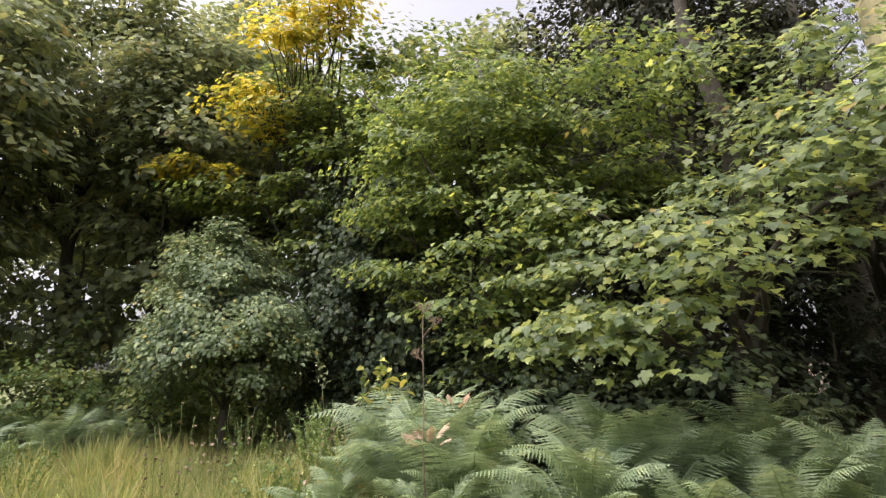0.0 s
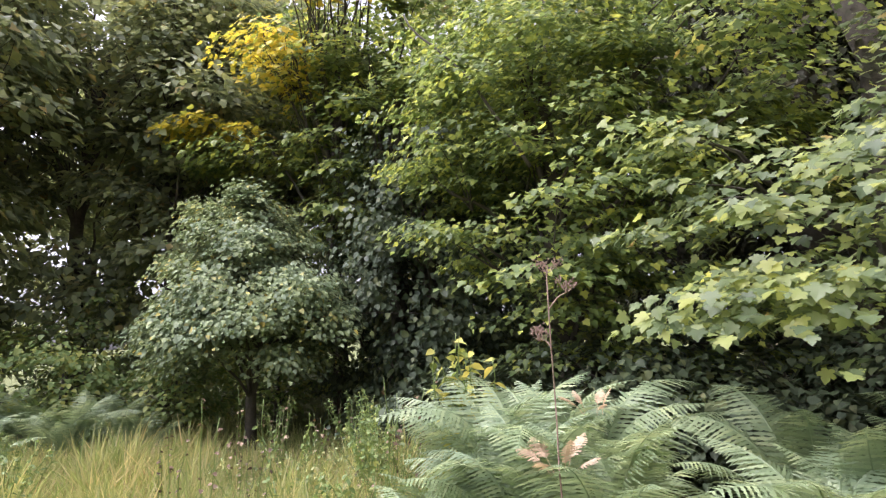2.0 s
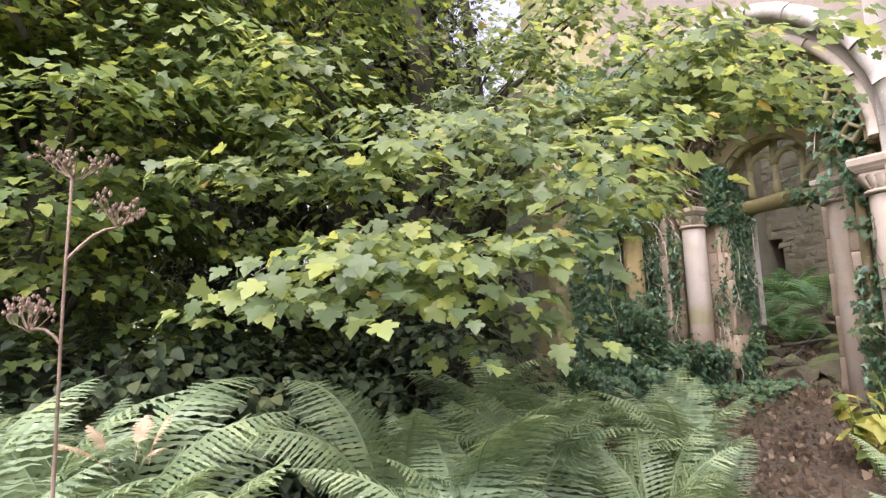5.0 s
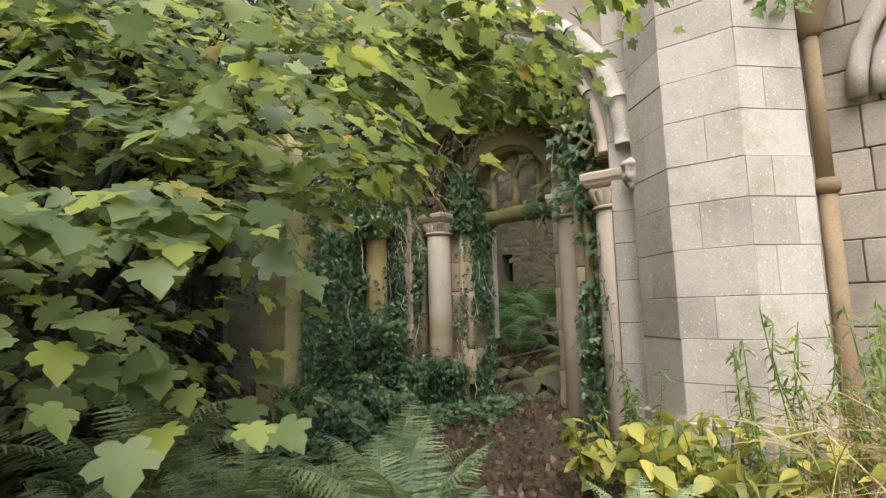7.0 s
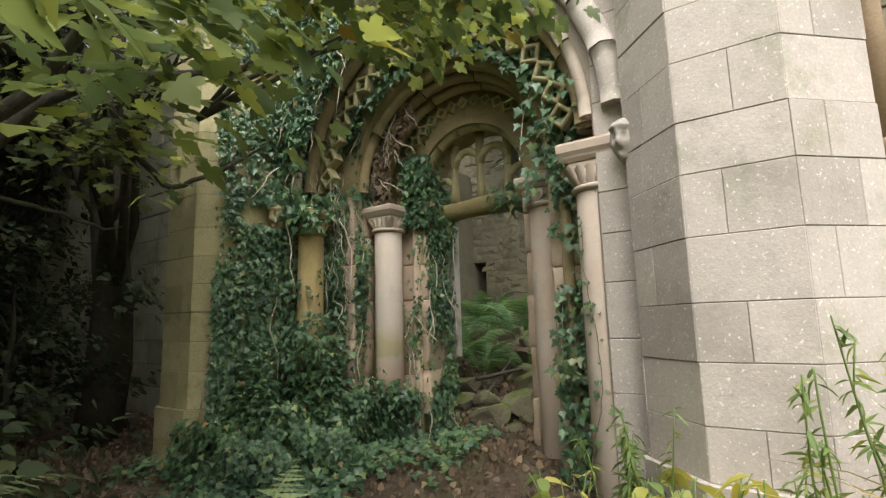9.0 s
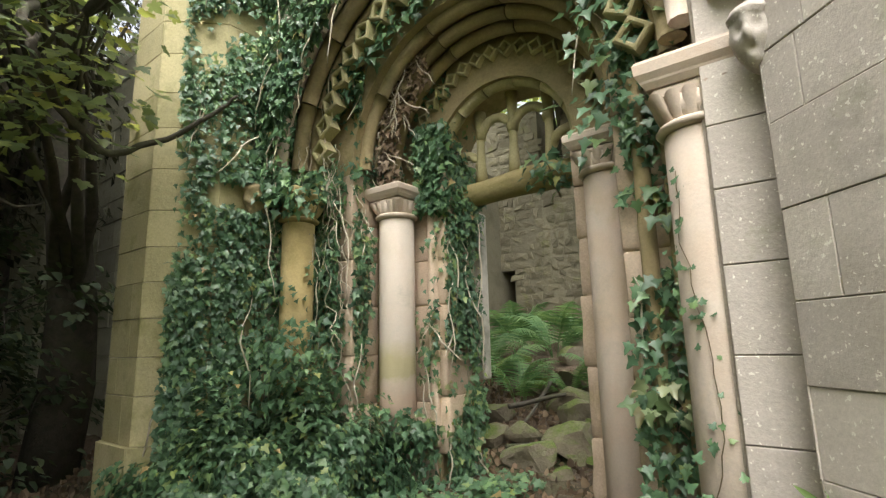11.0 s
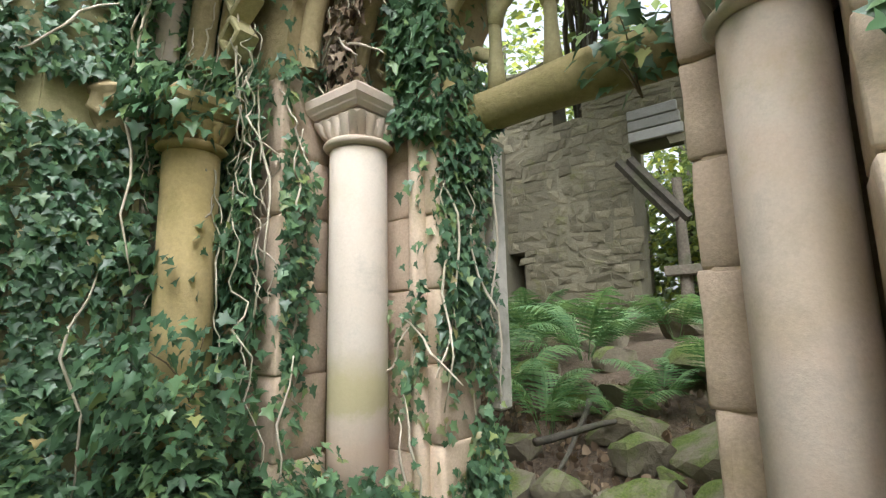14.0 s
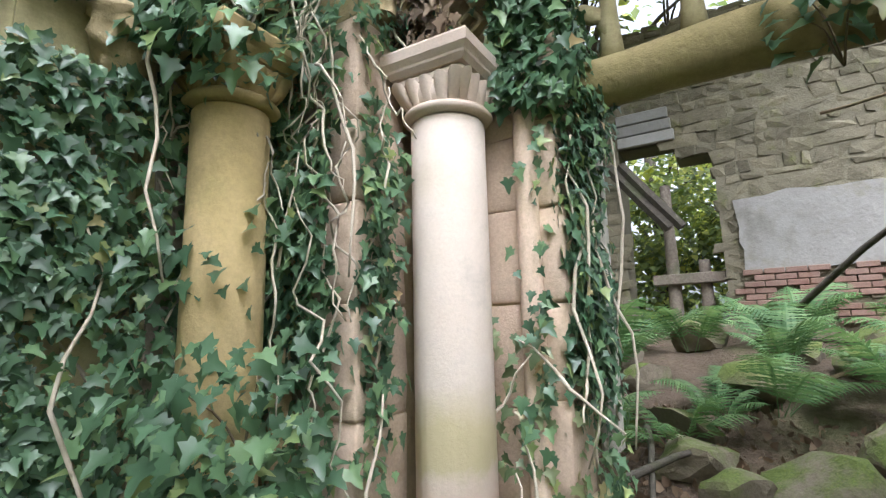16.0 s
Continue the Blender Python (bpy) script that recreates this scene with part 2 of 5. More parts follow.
PALE_WEED = leaf_mat("pale_weed_leaf", [(0.0, (0.17, 0.22, 0.10)), (0.6, (0.27, 0.30, 0.14)), (1.0, (0.40, 0.36, 0.17))], 0.55, 0.3)
LITTER = leaf_mat("leaf_litter", [(0.0, (0.10, 0.07, 0.05)), (0.6, (0.20, 0.14, 0.10)), (1.0, (0.36, 0.27, 0.2))], 0.8, 0.05)


def ground_mat():
    m, nt, b = node_mat("earth_and_litter")
    n1, n2, n3 = noise_tex(nt, 0.9, 5, 0.6, "World"), noise_tex(nt, 24, 6, 0.7, "World"), noise_tex(nt, 5, 5, 0.6, "World")
    c = ramp(nt, n2, [(0.3, (0.07, 0.05, 0.032)), (0.55, (0.13, 0.095, 0.065)), (0.75, (0.22, 0.16, 0.11))])
    c = mix(nt, grey(nt, n1, 0.5, 0.66, 0, 0.75), c, (0.07, 0.09, 0.025))
    c = mix(nt, grey(nt, n3, 0.6, 0.7, 0, 0.5), c, (0.10, 0.12, 0.03))
    g = nt.nodes.new("ShaderNodeNewGeometry")
    sp = nt.nodes.new("ShaderNodeSeparateXYZ")
    nt.links.new(g.outputs["Position"], sp.inputs[0])
    edge = nt.nodes.new("ShaderNodeMath")
    edge.operation = "MULTIPLY_ADD"
    edge.inputs[1].default_value = 2.4
    nt.links.new(n1, edge.inputs[0])
    nt.links.new(sp.outputs["X"], edge.inputs[2])
    turf = ramp(nt, n2, [(0.3, (0.07, 0.09, 0.025)), (0.6, (0.15, 0.17, 0.055)), (0.8, (0.26, 0.25, 0.1))])
    c = mix(nt, grey(nt, edge.outputs[0], 1.2, 3.0), turf, c)
    nt.links.new(c, b.inputs["Base Color"])
    b.inputs["Roughness"].default_value = 1.0
    bump(nt, b, n2, 1.0, 0.04)
    return m


GROUND = ground_mat()


# ---- builders ----
rng = np.random.default_rng(7)


def mesh_from(name, verts, faces, mat, smooth=False):
    me = bpy.data.meshes.new(name)
    me.from_pydata([tuple(v) for v in verts], [], faces)
    me.materials.append(mat)
    if smooth:
        me.polygons.foreach_set("use_smooth", [True] * len(me.polygons))
    me.update()
    return me


def part(name, data, parent, label=""):
    ob = new(name, data)
    if parent:
        ob.parent = parent
    if label:
        ob["label"] = label
    return ob


def empty(name, x, y, z, label, category, group="", kind=""):
    ob = new(name)
    ob.location = (x, y, z)
    ob.empty_display_size = 0.1
    return tagged(ob, label, category, group, kind)


def local(parent, verts):
    o = np.array(parent.location)
    return np.asarray(verts, float) - o


def to_bm_mesh(name, bm, mat, smooth=False):
    bmesh.ops.recalc_face_normals(bm, faces=bm.faces)
    me = bpy.data.meshes.new(name)
    bm.to_mesh(me)
    bm.free()
    me.materials.append(mat)
    if smooth:
        me.polygons.foreach_set("use_smooth", [True] * len(me.polygons))
    return me


def box_mesh(name, x0, x1, y0, y1, z0, z1, mat, bevel=0.012):
    bm = bmesh.new()
    bmesh.ops.create_cube(bm, size=1)
    for v in bm.verts:
        v.co = Vector((x0 + (v.co.x + .5) * (x1 - x0), y0 + (v.co.y + .5) * (y1 - y0), z0 + (v.co.z + .5) * (z1 - z0)))
    if bevel:
        bmesh.ops.bevel(bm, geom=bm.edges[:], offset=bevel, segments=1, affect="EDGES")
    return to_bm_mesh(name, bm, mat)


def worn_block(name, x0, x1, y0, y1, z0, z1, mat, amp=0.01):
    """A dressed block with worn, slightly uneven faces and edges."""
    bm = bmesh.new()
    bmesh.ops.create_cube(bm, size=1)
    bmesh.ops.bevel(bm, geom=bm.edges[:], offset=0.035, segments=1, affect="EDGES")
    bmesh.ops.subdivide_edges(bm, edges=bm.edges[:], cuts=2, use_grid_fill=True)
    o = Vector(rng.uniform(-20, 20, 3))
    for v in bm.verts:
        p = Vector((x0 + (v.co.x + .5) * (x1 - x0), y0 + (v.co.y + .5) * (y1 - y0), z0 + (v.co.z + .5) * (z1 - z0)))
        v.co = p + noise.noise_vector(p * 9 + o) * amp + noise.noise_vector(p * 30 + o) * amp * 0.4
    return to_bm_mesh(name, bm, mat, True)


def lathe_mesh(name, profile, mat, seg=28, cx=0, cy=0):
    """profile: (radius, z) from below upward; closed with caps."""
    vs, fs = [], []
    for r, z in profile:
        vs += [(cx + r * math.cos(2 * math.pi * i / seg), cy + r * math.sin(2 * math.pi * i / seg), z) for i in range(seg)]
    for k in range(len(profile) - 1):
        for i in range(seg):
            j = (i + 1) % seg
            fs.append((k * seg + i, k * seg + j, (k + 1) * seg + j, (k + 1) * seg + i))
    fs += [tuple(range(seg))[::-1], tuple(range((len(profile) - 1) * seg, len(profile) * seg))]
    return mesh_from(name, vs, fs, mat, True)


def tube(points, radii, seg=7, wobble=0.0):
    """Vertices and faces of a tapered tube along points."""
    p = np.array(points, float)
    n = len(p)
    r = np.interp(np.linspace(0, 1, n), np.linspace(0, 1, len(radii)), radii)
    t = np.gradient(p, axis=0)
    t /= np.linalg.norm(t, axis=1)[:, None] + 1e-9
    ref = np.where(np.abs(t[:, 2:3]) > 0.9, np.array([[1.0, 0, 0]]), np.array([[0, 0, 1.0]]))
    u = np.cross(t, ref)
    u /= np.linalg.norm(u, axis=1)[:, None] + 1e-9
    w = np.cross(t, u)
    a = np.arange(seg) * 2 * np.pi / seg
    rr = r[:, None] * (1 + wobble * rng.standard_normal((n, seg)))
    v = p[:, None] + rr[..., None] * (np.cos(a)[None, :, None] * u[:, None] + np.sin(a)[None, :, None] * w[:, None])
    f = [(k * seg + i, k * seg + (i + 1) % seg, (k + 1) * seg + (i + 1) % seg, (k + 1) * seg + i) for k in range(n - 1) for i in range(seg)]
    f += [tuple(range(seg))[::-1], tuple(range((n - 1) * seg, n * seg))]
    return v.reshape(-1, 3), f


def joined(pieces):
    vs, fs, o = [], [], 0
    for v, f in pieces:
        vs.append(np.asarray(v, float))
        fs += [tuple(i + o for i in q) for q in f]
        o += len(v)
    return np.vstack(vs), fs


def bent(a, b, sag=0.0, n=7, jitter=0.05):
    """A wandering line from a to b."""
    a, b = np.array(a, float), np.array(b, float)
    s = np.linspace(0, 1, n)[:, None]
    p = a + (b - a) * s
    p[:, 2] += sag * np.sin(np.pi * s[:, 0])
    L = np.linalg.norm(b - a)
    p[1:-1] += rng.standard_normal((n - 2, 3)) * jitter * L / math.sqrt(n)
    p[1:-1] = 0.25 * p[:-2] + 0.5 * p[1:-1] + 0.25 * p[2:]
    return p


def sides(pts):
    return [(x, y) for x, y in pts] + [(-x, y) for x, y in pts[::-1] if x > 0]


def leaf_shape(half, fold=0.16, droop=0.22, centre=0.35):
    """A leaf from half an outline (base to tip), as a fan about a point on its midrib."""
    o = sides(half)
    v = [(0, centre)] + o
    v = np.array([(x, y, fold * abs(x) - droop * max(y, 0) ** 2) for x, y in v])
    n = len(o)
    return v, np.array([(0, 1 + i, 1 + (i + 1) % n) for i in range(n)])


SYC_LEAF = leaf_shape([(0.0, 0.0), (0.10, -0.10), (0.26, -0.12), (0.44, -0.02), (0.42, 0.10), (0.33, 0.17), (0.52, 0.24), (0.64, 0.40), (0.56, 0.47), (0.52, 0.58), (0.38, 0.53), (0.27, 0.50), (0.31, 0.66), (0.22, 0.76), (0.12, 0.86), (0.0, 1.0)], 0.12, 0.25, 0.3)
MAPLE_LEAF = leaf_shape([(0.0, 0.0), (0.30, -0.10), (0.36, 0.14), (0.62, 0.40), (0.30, 0.50), (0.24, 0.74), (0.0, 1.0)], 0.12, 0.25, 0.3)
IVY_LEAF = leaf_shape([(0.0, 0.0), (0.13, -0.13), (0.32, -0.14), (0.30, 0.06), (0.57, 0.20), (0.36, 0.36), (0.22, 0.48), (0.16, 0.74), (0.0, 1.0)], 0.2, 0.25, 0.25)
OVAL_LEAF = leaf_shape([(0.0, 0.0), (0.26, 0.25), (0.27, 0.55), (0.0, 1.0)], 0.3, 0.2, 0.45)
LANCE_LEAF = leaf_shape([(0.0, 0.0), (0.10, 0.3), (0.08, 0.65), (0.0, 1.0)], 0.4, 0.4, 0.5)
RHOMB = (np.array([(0, 0, 0), (0.34, 0.45, 0.08), (0, 1, -0.1), (-0.34, 0.45, 0.08)], float), np.array([(0, 1, 2), (0, 2, 3)]))
TRI_LEAF = (np.array([(0, 0, 0), (0.42, 0.2, 0.08), (0.3, 0.65, 0.02), (0, 1, -0.16), (-0.3, 0.65, 0.02), (-0.42, 0.2, 0.08)], float),
            np.array([(0, 1, 2), (0, 2, 3), (0, 3, 4), (0, 4, 5)]))
NEEDLE = (np.array([(-0.006, 0, 0), (0.006, 0, 0), (0.005, 0.55, -0.06), (-0.005, 0.55, -0.06), (0, 1.0, -0.28)], float), np.array([(0, 1, 2), (0, 2, 3), (3, 2, 4)]))
BLADE = (np.array([(-0.016, 0, 0), (0.016, 0, 0), (0.012, 0.55, -0.05), (-0.012, 0.55, -0.05), (0, 1.0, -0.22)], float), np.array([(0, 1, 2), (0, 2, 3), (3, 2, 4)]))


def unit(v):
    return v / (np.linalg.norm(v, axis=-1, keepdims=True) + 1e-9)


WALKED = np.array([(0, 0, 1.4), (-0.8, 0.66, 1.45), (-1.54, 1.29, 1.46), (-1.68, 1.45, 1.5), (-1.41, 2.0, 1.5), (-0.28, 2.72, 1.56), (0, 2.8, 1.55), (1.05, 3.44, 1.54), (1.87, 4.0, 1.49), (2.5, 4.5, 1.6), (2.6, 5.0, 1.68), (2.54, 5.3, 1.68)])


def off_path(p, gap):
    """True for the points that leave the footpath free to walk."""
    ok = np.ones(len(p), bool)
    for a, b in zip(WALKED[:-1], WALKED[1:]):
        s = np.clip(((p - a) @ (b - a)) / ((b - a) @ (b - a)), 0, 1)
        q = a + s[:, None] * (b - a)
        ok &= np.linalg.norm(p - q, axis=1) > gap
    return ok


def leaves_mesh(name, pts, normals, tips, size, shape, mat, gap=0.42):
    """One mesh of many leaves: where each is fixed, the way its face looks and the way its tip points."""
    pts, normals, tips = np.asarray(pts, float), np.asarray(normals, float), np.asarray(tips, float)
    keep = off_path(pts, gap)
    pts, normals, tips = pts[keep], normals[keep], tips[keep]
    n = len(pts)
    size = size[keep] if isinstance(size, np.ndarray) else size
    z = unit(normals)
    y = unit(tips - (tips * z).sum(1, keepdims=True) * z)
    x = np.cross(y, z)
    sv, sf = shape
    sc = size if isinstance(size, np.ndarray) else rng.uniform(size[0], size[1], n)
    v = pts[:, None] + sc[:, None, None] * (sv[None, :, 0:1] * x[:, None] + sv[None, :, 1:2] * y[:, None] + sv[None, :, 2:3] * z[:, None])
    f = (sf[None] + (np.arange(n) * len(sv))[:, None, None]).reshape(-1, 3)
    me = bpy.data.meshes.new(name)
    me.vertices.add(n * len(sv))
    me.vertices.foreach_set("co", v.reshape(-1).astype(np.float32))
    me.loops.add(f.size)
    me.loops.foreach_set("vertex_index", f.reshape(-1).astype(np.int32))
    me.polygons.add(len(f))
    me.polygons.foreach_set("loop_start", np.arange(0, f.size, 3, dtype=np.int32))
    me.polygons.foreach_set("loop_total", np.full(len(f), 3, dtype=np.int32))
    me.materials.append(mat)
    me.update(calc_edges=True)
    return me


def sprays(clumps, per, spread, flat=0.35, up=0.8, axis=None):
    """Leaves in flat, drooping sprays about clump centres: points, normals, tips."""
    c = np.repeat(np.asarray(clumps, float), per, axis=0)
    size = np.repeat(rng.uniform(0.6, 1.35, len(clumps)), per)[:, None]
    d = np.clip(rng.standard_normal((len(c), 3)), -1.8, 1.8) * np.array([spread, spread, spread * flat]) * size
    away = unit((c - axis) * np.array([1, 1, 0.15])) if axis is not None else np.zeros(c.shape)
    reach = np.minimum(np.linalg.norm(d[:, :2], axis=1), 2.0 * spread)
    d[:, 2] -= 0.3 * reach ** 2 / (spread * 2)
    p = c + d + away * (0.25 * spread)
    out = unit(d * np.array([1, 1, 0.3]))
    nrm = np.array([0, 0, up * 1.2]) + 0.25 * out + 0.3 * away + rng.standard_normal(p.shape) * 0.3
    tip = out * 0.8 + 0.8 * away + np.array([0, 0, -0.45]) + rng.standard_normal(p.shape) * 0.35
    return p, nrm, tip


def crown_clumps(centre, radii, n, shell=0.5, low=-1.0):
    """Clump centres in an uneven ellipsoid, denser to its outside."""
    d = unit(rng.standard_normal((n * 2, 3)))
    d = d[d[:, 2] > low][:n]
    lump = np.array([0.75 + 0.5 * noise.noise(Vector(v * 1.7) + Vector(centre)) for v in d])
    r = rng.uniform(shell, 1.0, len(d)) * (0.8 + lump * 0.3)
    return np.array(centre) + d * np.array(radii) * r[:, None]


def ground_z(x, y):
    """Height of the ground."""
    x, y = np.asarray(x, float), np.asarray(y, float)
    z = np.interp(x, [-60, -12, -3, 0, 1.5, 3.0, 3.8, 4.9, 5.9, 7.0, 9.7, 14, 60], [0.8, 0.2, 0.0, 0.02, 0.2, 0.42, 0.5, 0.62, 0.95, 1.3, 1.6, 1.7, 2.0])
    bank = 0.28 * np.exp(-(((x + 1.2) / 2.6) ** 2 + ((y - 4.6) / 1.5) ** 2))
    bumps = 0.05 * np.sin(1.7 * x + 0.6) * np.cos(1.3 * y) + 0.03 * np.sin(4.1 * x + 2.2 * y)
    hill = 0.06 * np.clip(y - 6, 0, 30)
    return z + bank + bumps + hill * (x < 2.5)


def tree(name, base, top, trunk_r, clumps, per, spread, size, shape, mat, label, category="tree", limbs=14, flat=0.35, up=0.8, bark=None, gap=0.42, lean=0.06):
    """A tree: tapered trunk, limbs that reach some of the clumps, a crown of single leaves."""
    bark = bark or BARK
    bx, by = base
    bz = float(ground_z(bx, by)) - 0.05
    root = empty(name, bx, by, bz, label, category)
    tp = bent((bx, by, bz), top, 0, 10, lean)
    part("trunk", mesh_from("trunk", *[(local(root, v), f) for v, f in [tube(tp, [trunk_r * 1.35, trunk_r, trunk_r * 0.8, trunk_r * 0.25], 10, 0.05)]][0], bark, True), root)
    clumps = np.asarray(clumps)
    pick = rng.permutation(len(clumps))[:limbs]
    for i in pick:
        c = clumps[i]
        h = np.clip((c[2] - bz) * 0.62 / (top[2] - bz), 0.12, 0.92)
        a = tp[int(h * 9)]
        if off_path(bent(a, c, 0, 7, 0), 0.35).all():
            pieces = [tube(bent(a, c, 0.12 * np.linalg.norm(c - a), 9, 0.10), [trunk_r * 0.34, trunk_r * 0.2, 0.006], 6)]
            near = clumps[np.argsort(((clumps - c) ** 2).sum(1))[1:5]]
            pieces += [tube(bent(a * 0.35 + c * 0.65 + (0, 0, 0.04), q, 0.05, 6, 0.1), [trunk_r * 0.1 + 0.004, 0.003], 4) for q in near]
            v, f = joined(pieces)
            part("limb", mesh_from("limb", local(root, v), f, bark, True), root)
    p, nr, tp2 = sprays(clumps, per, spread, flat, up, np.array([bx, by, bz + 0.55 * (top[2] - bz)]))
    me = leaves_mesh("crown", local(root, p) + np.array(root.location), nr, tp2, size, shape, mat, gap)
    ob = part("crown", me, root)
    ob.location = -root.location
    tagged(ob, kind="stuff")
    return root


# ---- ground ----
gx = np.concatenate([np.linspace(-300, -14, 16), np.linspace(-12, 14, 131), np.linspace(16, 300, 16)])
gy = np.concatenate([np.linspace(-300, -6, 14), np.linspace(-5, 16, 106), np.linspace(18, 300, 16)])
GX, GY = np.meshgrid(gx, gy, indexing="ij")
gv = np.stack([GX, GY, ground_z(GX, GY) + 0.015 * rng.standard_normal(GX.shape)], -1).reshape(-1, 3)
ny = len(gy)
gf = [(i * ny + j, (i + 1) * ny + j, (i + 1) * ny + j + 1, i * ny + j + 1) for i in range(len(gx) - 1) for j in range(ny - 1)]
tagged(new("ground", mesh_from("ground", gv, gf, GROUND, True)), "uneven earth with leaf litter and moss", "ground", kind="structure")

# ---- the portal wall: stepped orders about an axis at AY, facing -x ----
AY, SPRING, WALL_TOP = 5.36, 2.78, 6.6
N_ARC = 36


def arched_wall(name, x0, x1, y0, y1, half, top, mat, label, spring=SPRING):
    """A wall slab with a round-headed opening through it."""
    bm = bmesh.new()
    arc = [(AY + half * math.cos(math.pi * i / N_ARC), spring + half * math.sin(math.pi * i / N_ARC)) for i in range(N_ARC + 1)]
    inner = [(AY + half, 0.0)] + arc + [(AY - half, 0.0)]
    outer = [(y1, 0.0)] + [(y1 + (y0 - y1) * i / N_ARC, top) for i in range(N_ARC + 1)] + [(y0, 0.0)]
    loops = [[bm.verts.new((x, y, z)) for y, z in lp] for x in (x0, x1) for lp in (inner, outer)]
    fi, fo, bi, bo = loops
    for k in range(len(inner) - 1):
        for a, b in ((fi, fo), (fo, bo), (bo, bi), (bi, fi)):
            bm.faces.new((a[k], a[k + 1], b[k + 1], b[k]))
    for k in (0, -1):
        bm.faces.new((fi[k], fo[k], bo[k], bi[k]))
    return tagged(new(name, to_bm_mesh(name, bm, mat)), label, "wall", kind="structure")


wall_front = arched_wall("wall_1", 3.37, 3.75, 3.6, 7.12, 1.42, WALL_TOP, FACADE_STONE, "weathered sandstone wall round a ruined arch")
arched_wall("wall_2", 3.752, 4.2, 3.6, 7.12, 0.97, WALL_TOP - 0.3, PORTAL_STONE, "inner order of the ruined portal, mossy sandstone")
arched_wall("wall_3", 4.204, 4.62, 3.6, 7.12, 0.56, WALL_TOP - 0.6, PORTAL_STONE, "innermost portal wall with a round-headed opening")


def ring(x, r, prof, a0=0.0, a1=180.0, n=40, spring=SPRING):
    """A moulding swept round the arch; prof: closed list of (dx, dr)."""
    vs, m = [], len(prof)
    for i in range(n + 1):
        a = radians(a0 + (a1 - a0) * i / n)
        vs += [(x + dx, AY + (r + dr) * math.cos(a), spring + (r + dr) * math.sin(a)) for dx, dr in prof]
    fs = [(i * m + j, i * m + (j + 1) % m, (i + 1) * m + (j + 1) % m, (i + 1) * m + j) for i in range(n) for j in range(m)]
    return vs, fs + [tuple(range(m)), tuple(range(n * m, n * m + m))[::-1]]


def roll(rad, n=10):
    return [(rad * math.cos(2 * math.pi * i / n), rad * math.sin(2 * math.pi * i / n)) for i in range(n)]


arch = empty("arch", 3.5, AY, SPRING, "mossy carved sandstone arch with roll mouldings and lozenge chains", "arch")


def voussoirs(name, x, r, prof, count, mat, jit=0.006, label=""):
    for k in range(count):
        a0, a1 = 180.0 * k / count + 0.25, 180.0 * (k + 1) / count - 0.25
        dx, dr = rng.normal(0, jit, 2)
        v, f = ring(x + dx, r + dr, prof, a0, a1, 4)
        part(name, mesh_from(name, local(arch, v), f, mat, True), arch, label if k == 0 else "")


# hood mould, outer rolls, inner rolls, plain inner roll
voussoirs("hood_stone", 3.32, 1.56, [(-0.05, -0.05), (-0.07, 0.03), (-0.02, 0.09), (0.06, 0.1), (0.06, -0.08)], 13, GREY_STONE, 0.008, "pale weathered hood stone")
for x, r, rad in ((3.42, 1.38, 0.055), (3.53, 1.32, 0.06), (3.65, 1.28, 0.055)):
    voussoirs("roll_stone", x, r, roll(rad), 8, COLUMN_STONE if x < 3.44 else PORTAL_STONE, 0.003)
for x, r, rad in ((3.86, 0.95, 0.05), (3.97, 0.90, 0.05), (4.1, 0.87, 0.05)):
    voussoirs("roll_stone", x, r, roll(rad), 5, PORTAL_STONE, 0.003)
voussoirs("inner_roll", 4.29, 0.575, roll(0.06), 7, OCHRE_STONE, 0.003)


def lozenges(x, r, size, count, a0, a1):
    """A chain of open squares standing on their corners round the arch."""
    for k in range(count):
        a = radians(a0 + (a1 - a0) * (k + 0.5) / count)
        bm = bmesh.new()
        h, w, d = size, size * 0.42, size * 0.55
        lo = [[bm.verts.new((xx, s * math.cos(math.pi / 2 * i), s * math.sin(math.pi / 2 * i))) for i in range(4)] for xx in (-d, d) for s in (h, h - w)]
        fo, fi, bo, bi = lo
        for i in range(4):
            j = (i + 1) % 4
            for q in ((fo[i], fo[j], fi[j], fi[i]), (bo[i], bi[i], bi[j], bo[j]), (fo[i], bo[i], bo[j], fo[j]), (fi[i], fi[j], bi[j], bi[i])):
                bm.faces.new(q)
        bmesh.ops.bevel(bm, geom=[e for e in bm.edges if abs(e.verts[0].co.x - e.verts[1].co.x) < 1e-4], offset=size * 0.09, segments=1, affect="EDGES")
        rot = Matrix.Translation((x, AY + r * math.cos(a), SPRING + r * math.sin(a))) @ Matrix.Rotation(a + rng.normal(0, 0.03), 4, "X")
        bm.transform(Matrix.Translation(-arch.location) @ rot)
        part("lozenge", to_bm_mesh("lozenge", bm, OCHRE_STONE), arch, "open mustard stone lozenge" if k == 0 else "")


lozenges(3.62, 1.15, 0.098, 19, 2, 178)
lozenges(4.19, 0.76, 0.064, 19, 2, 178)


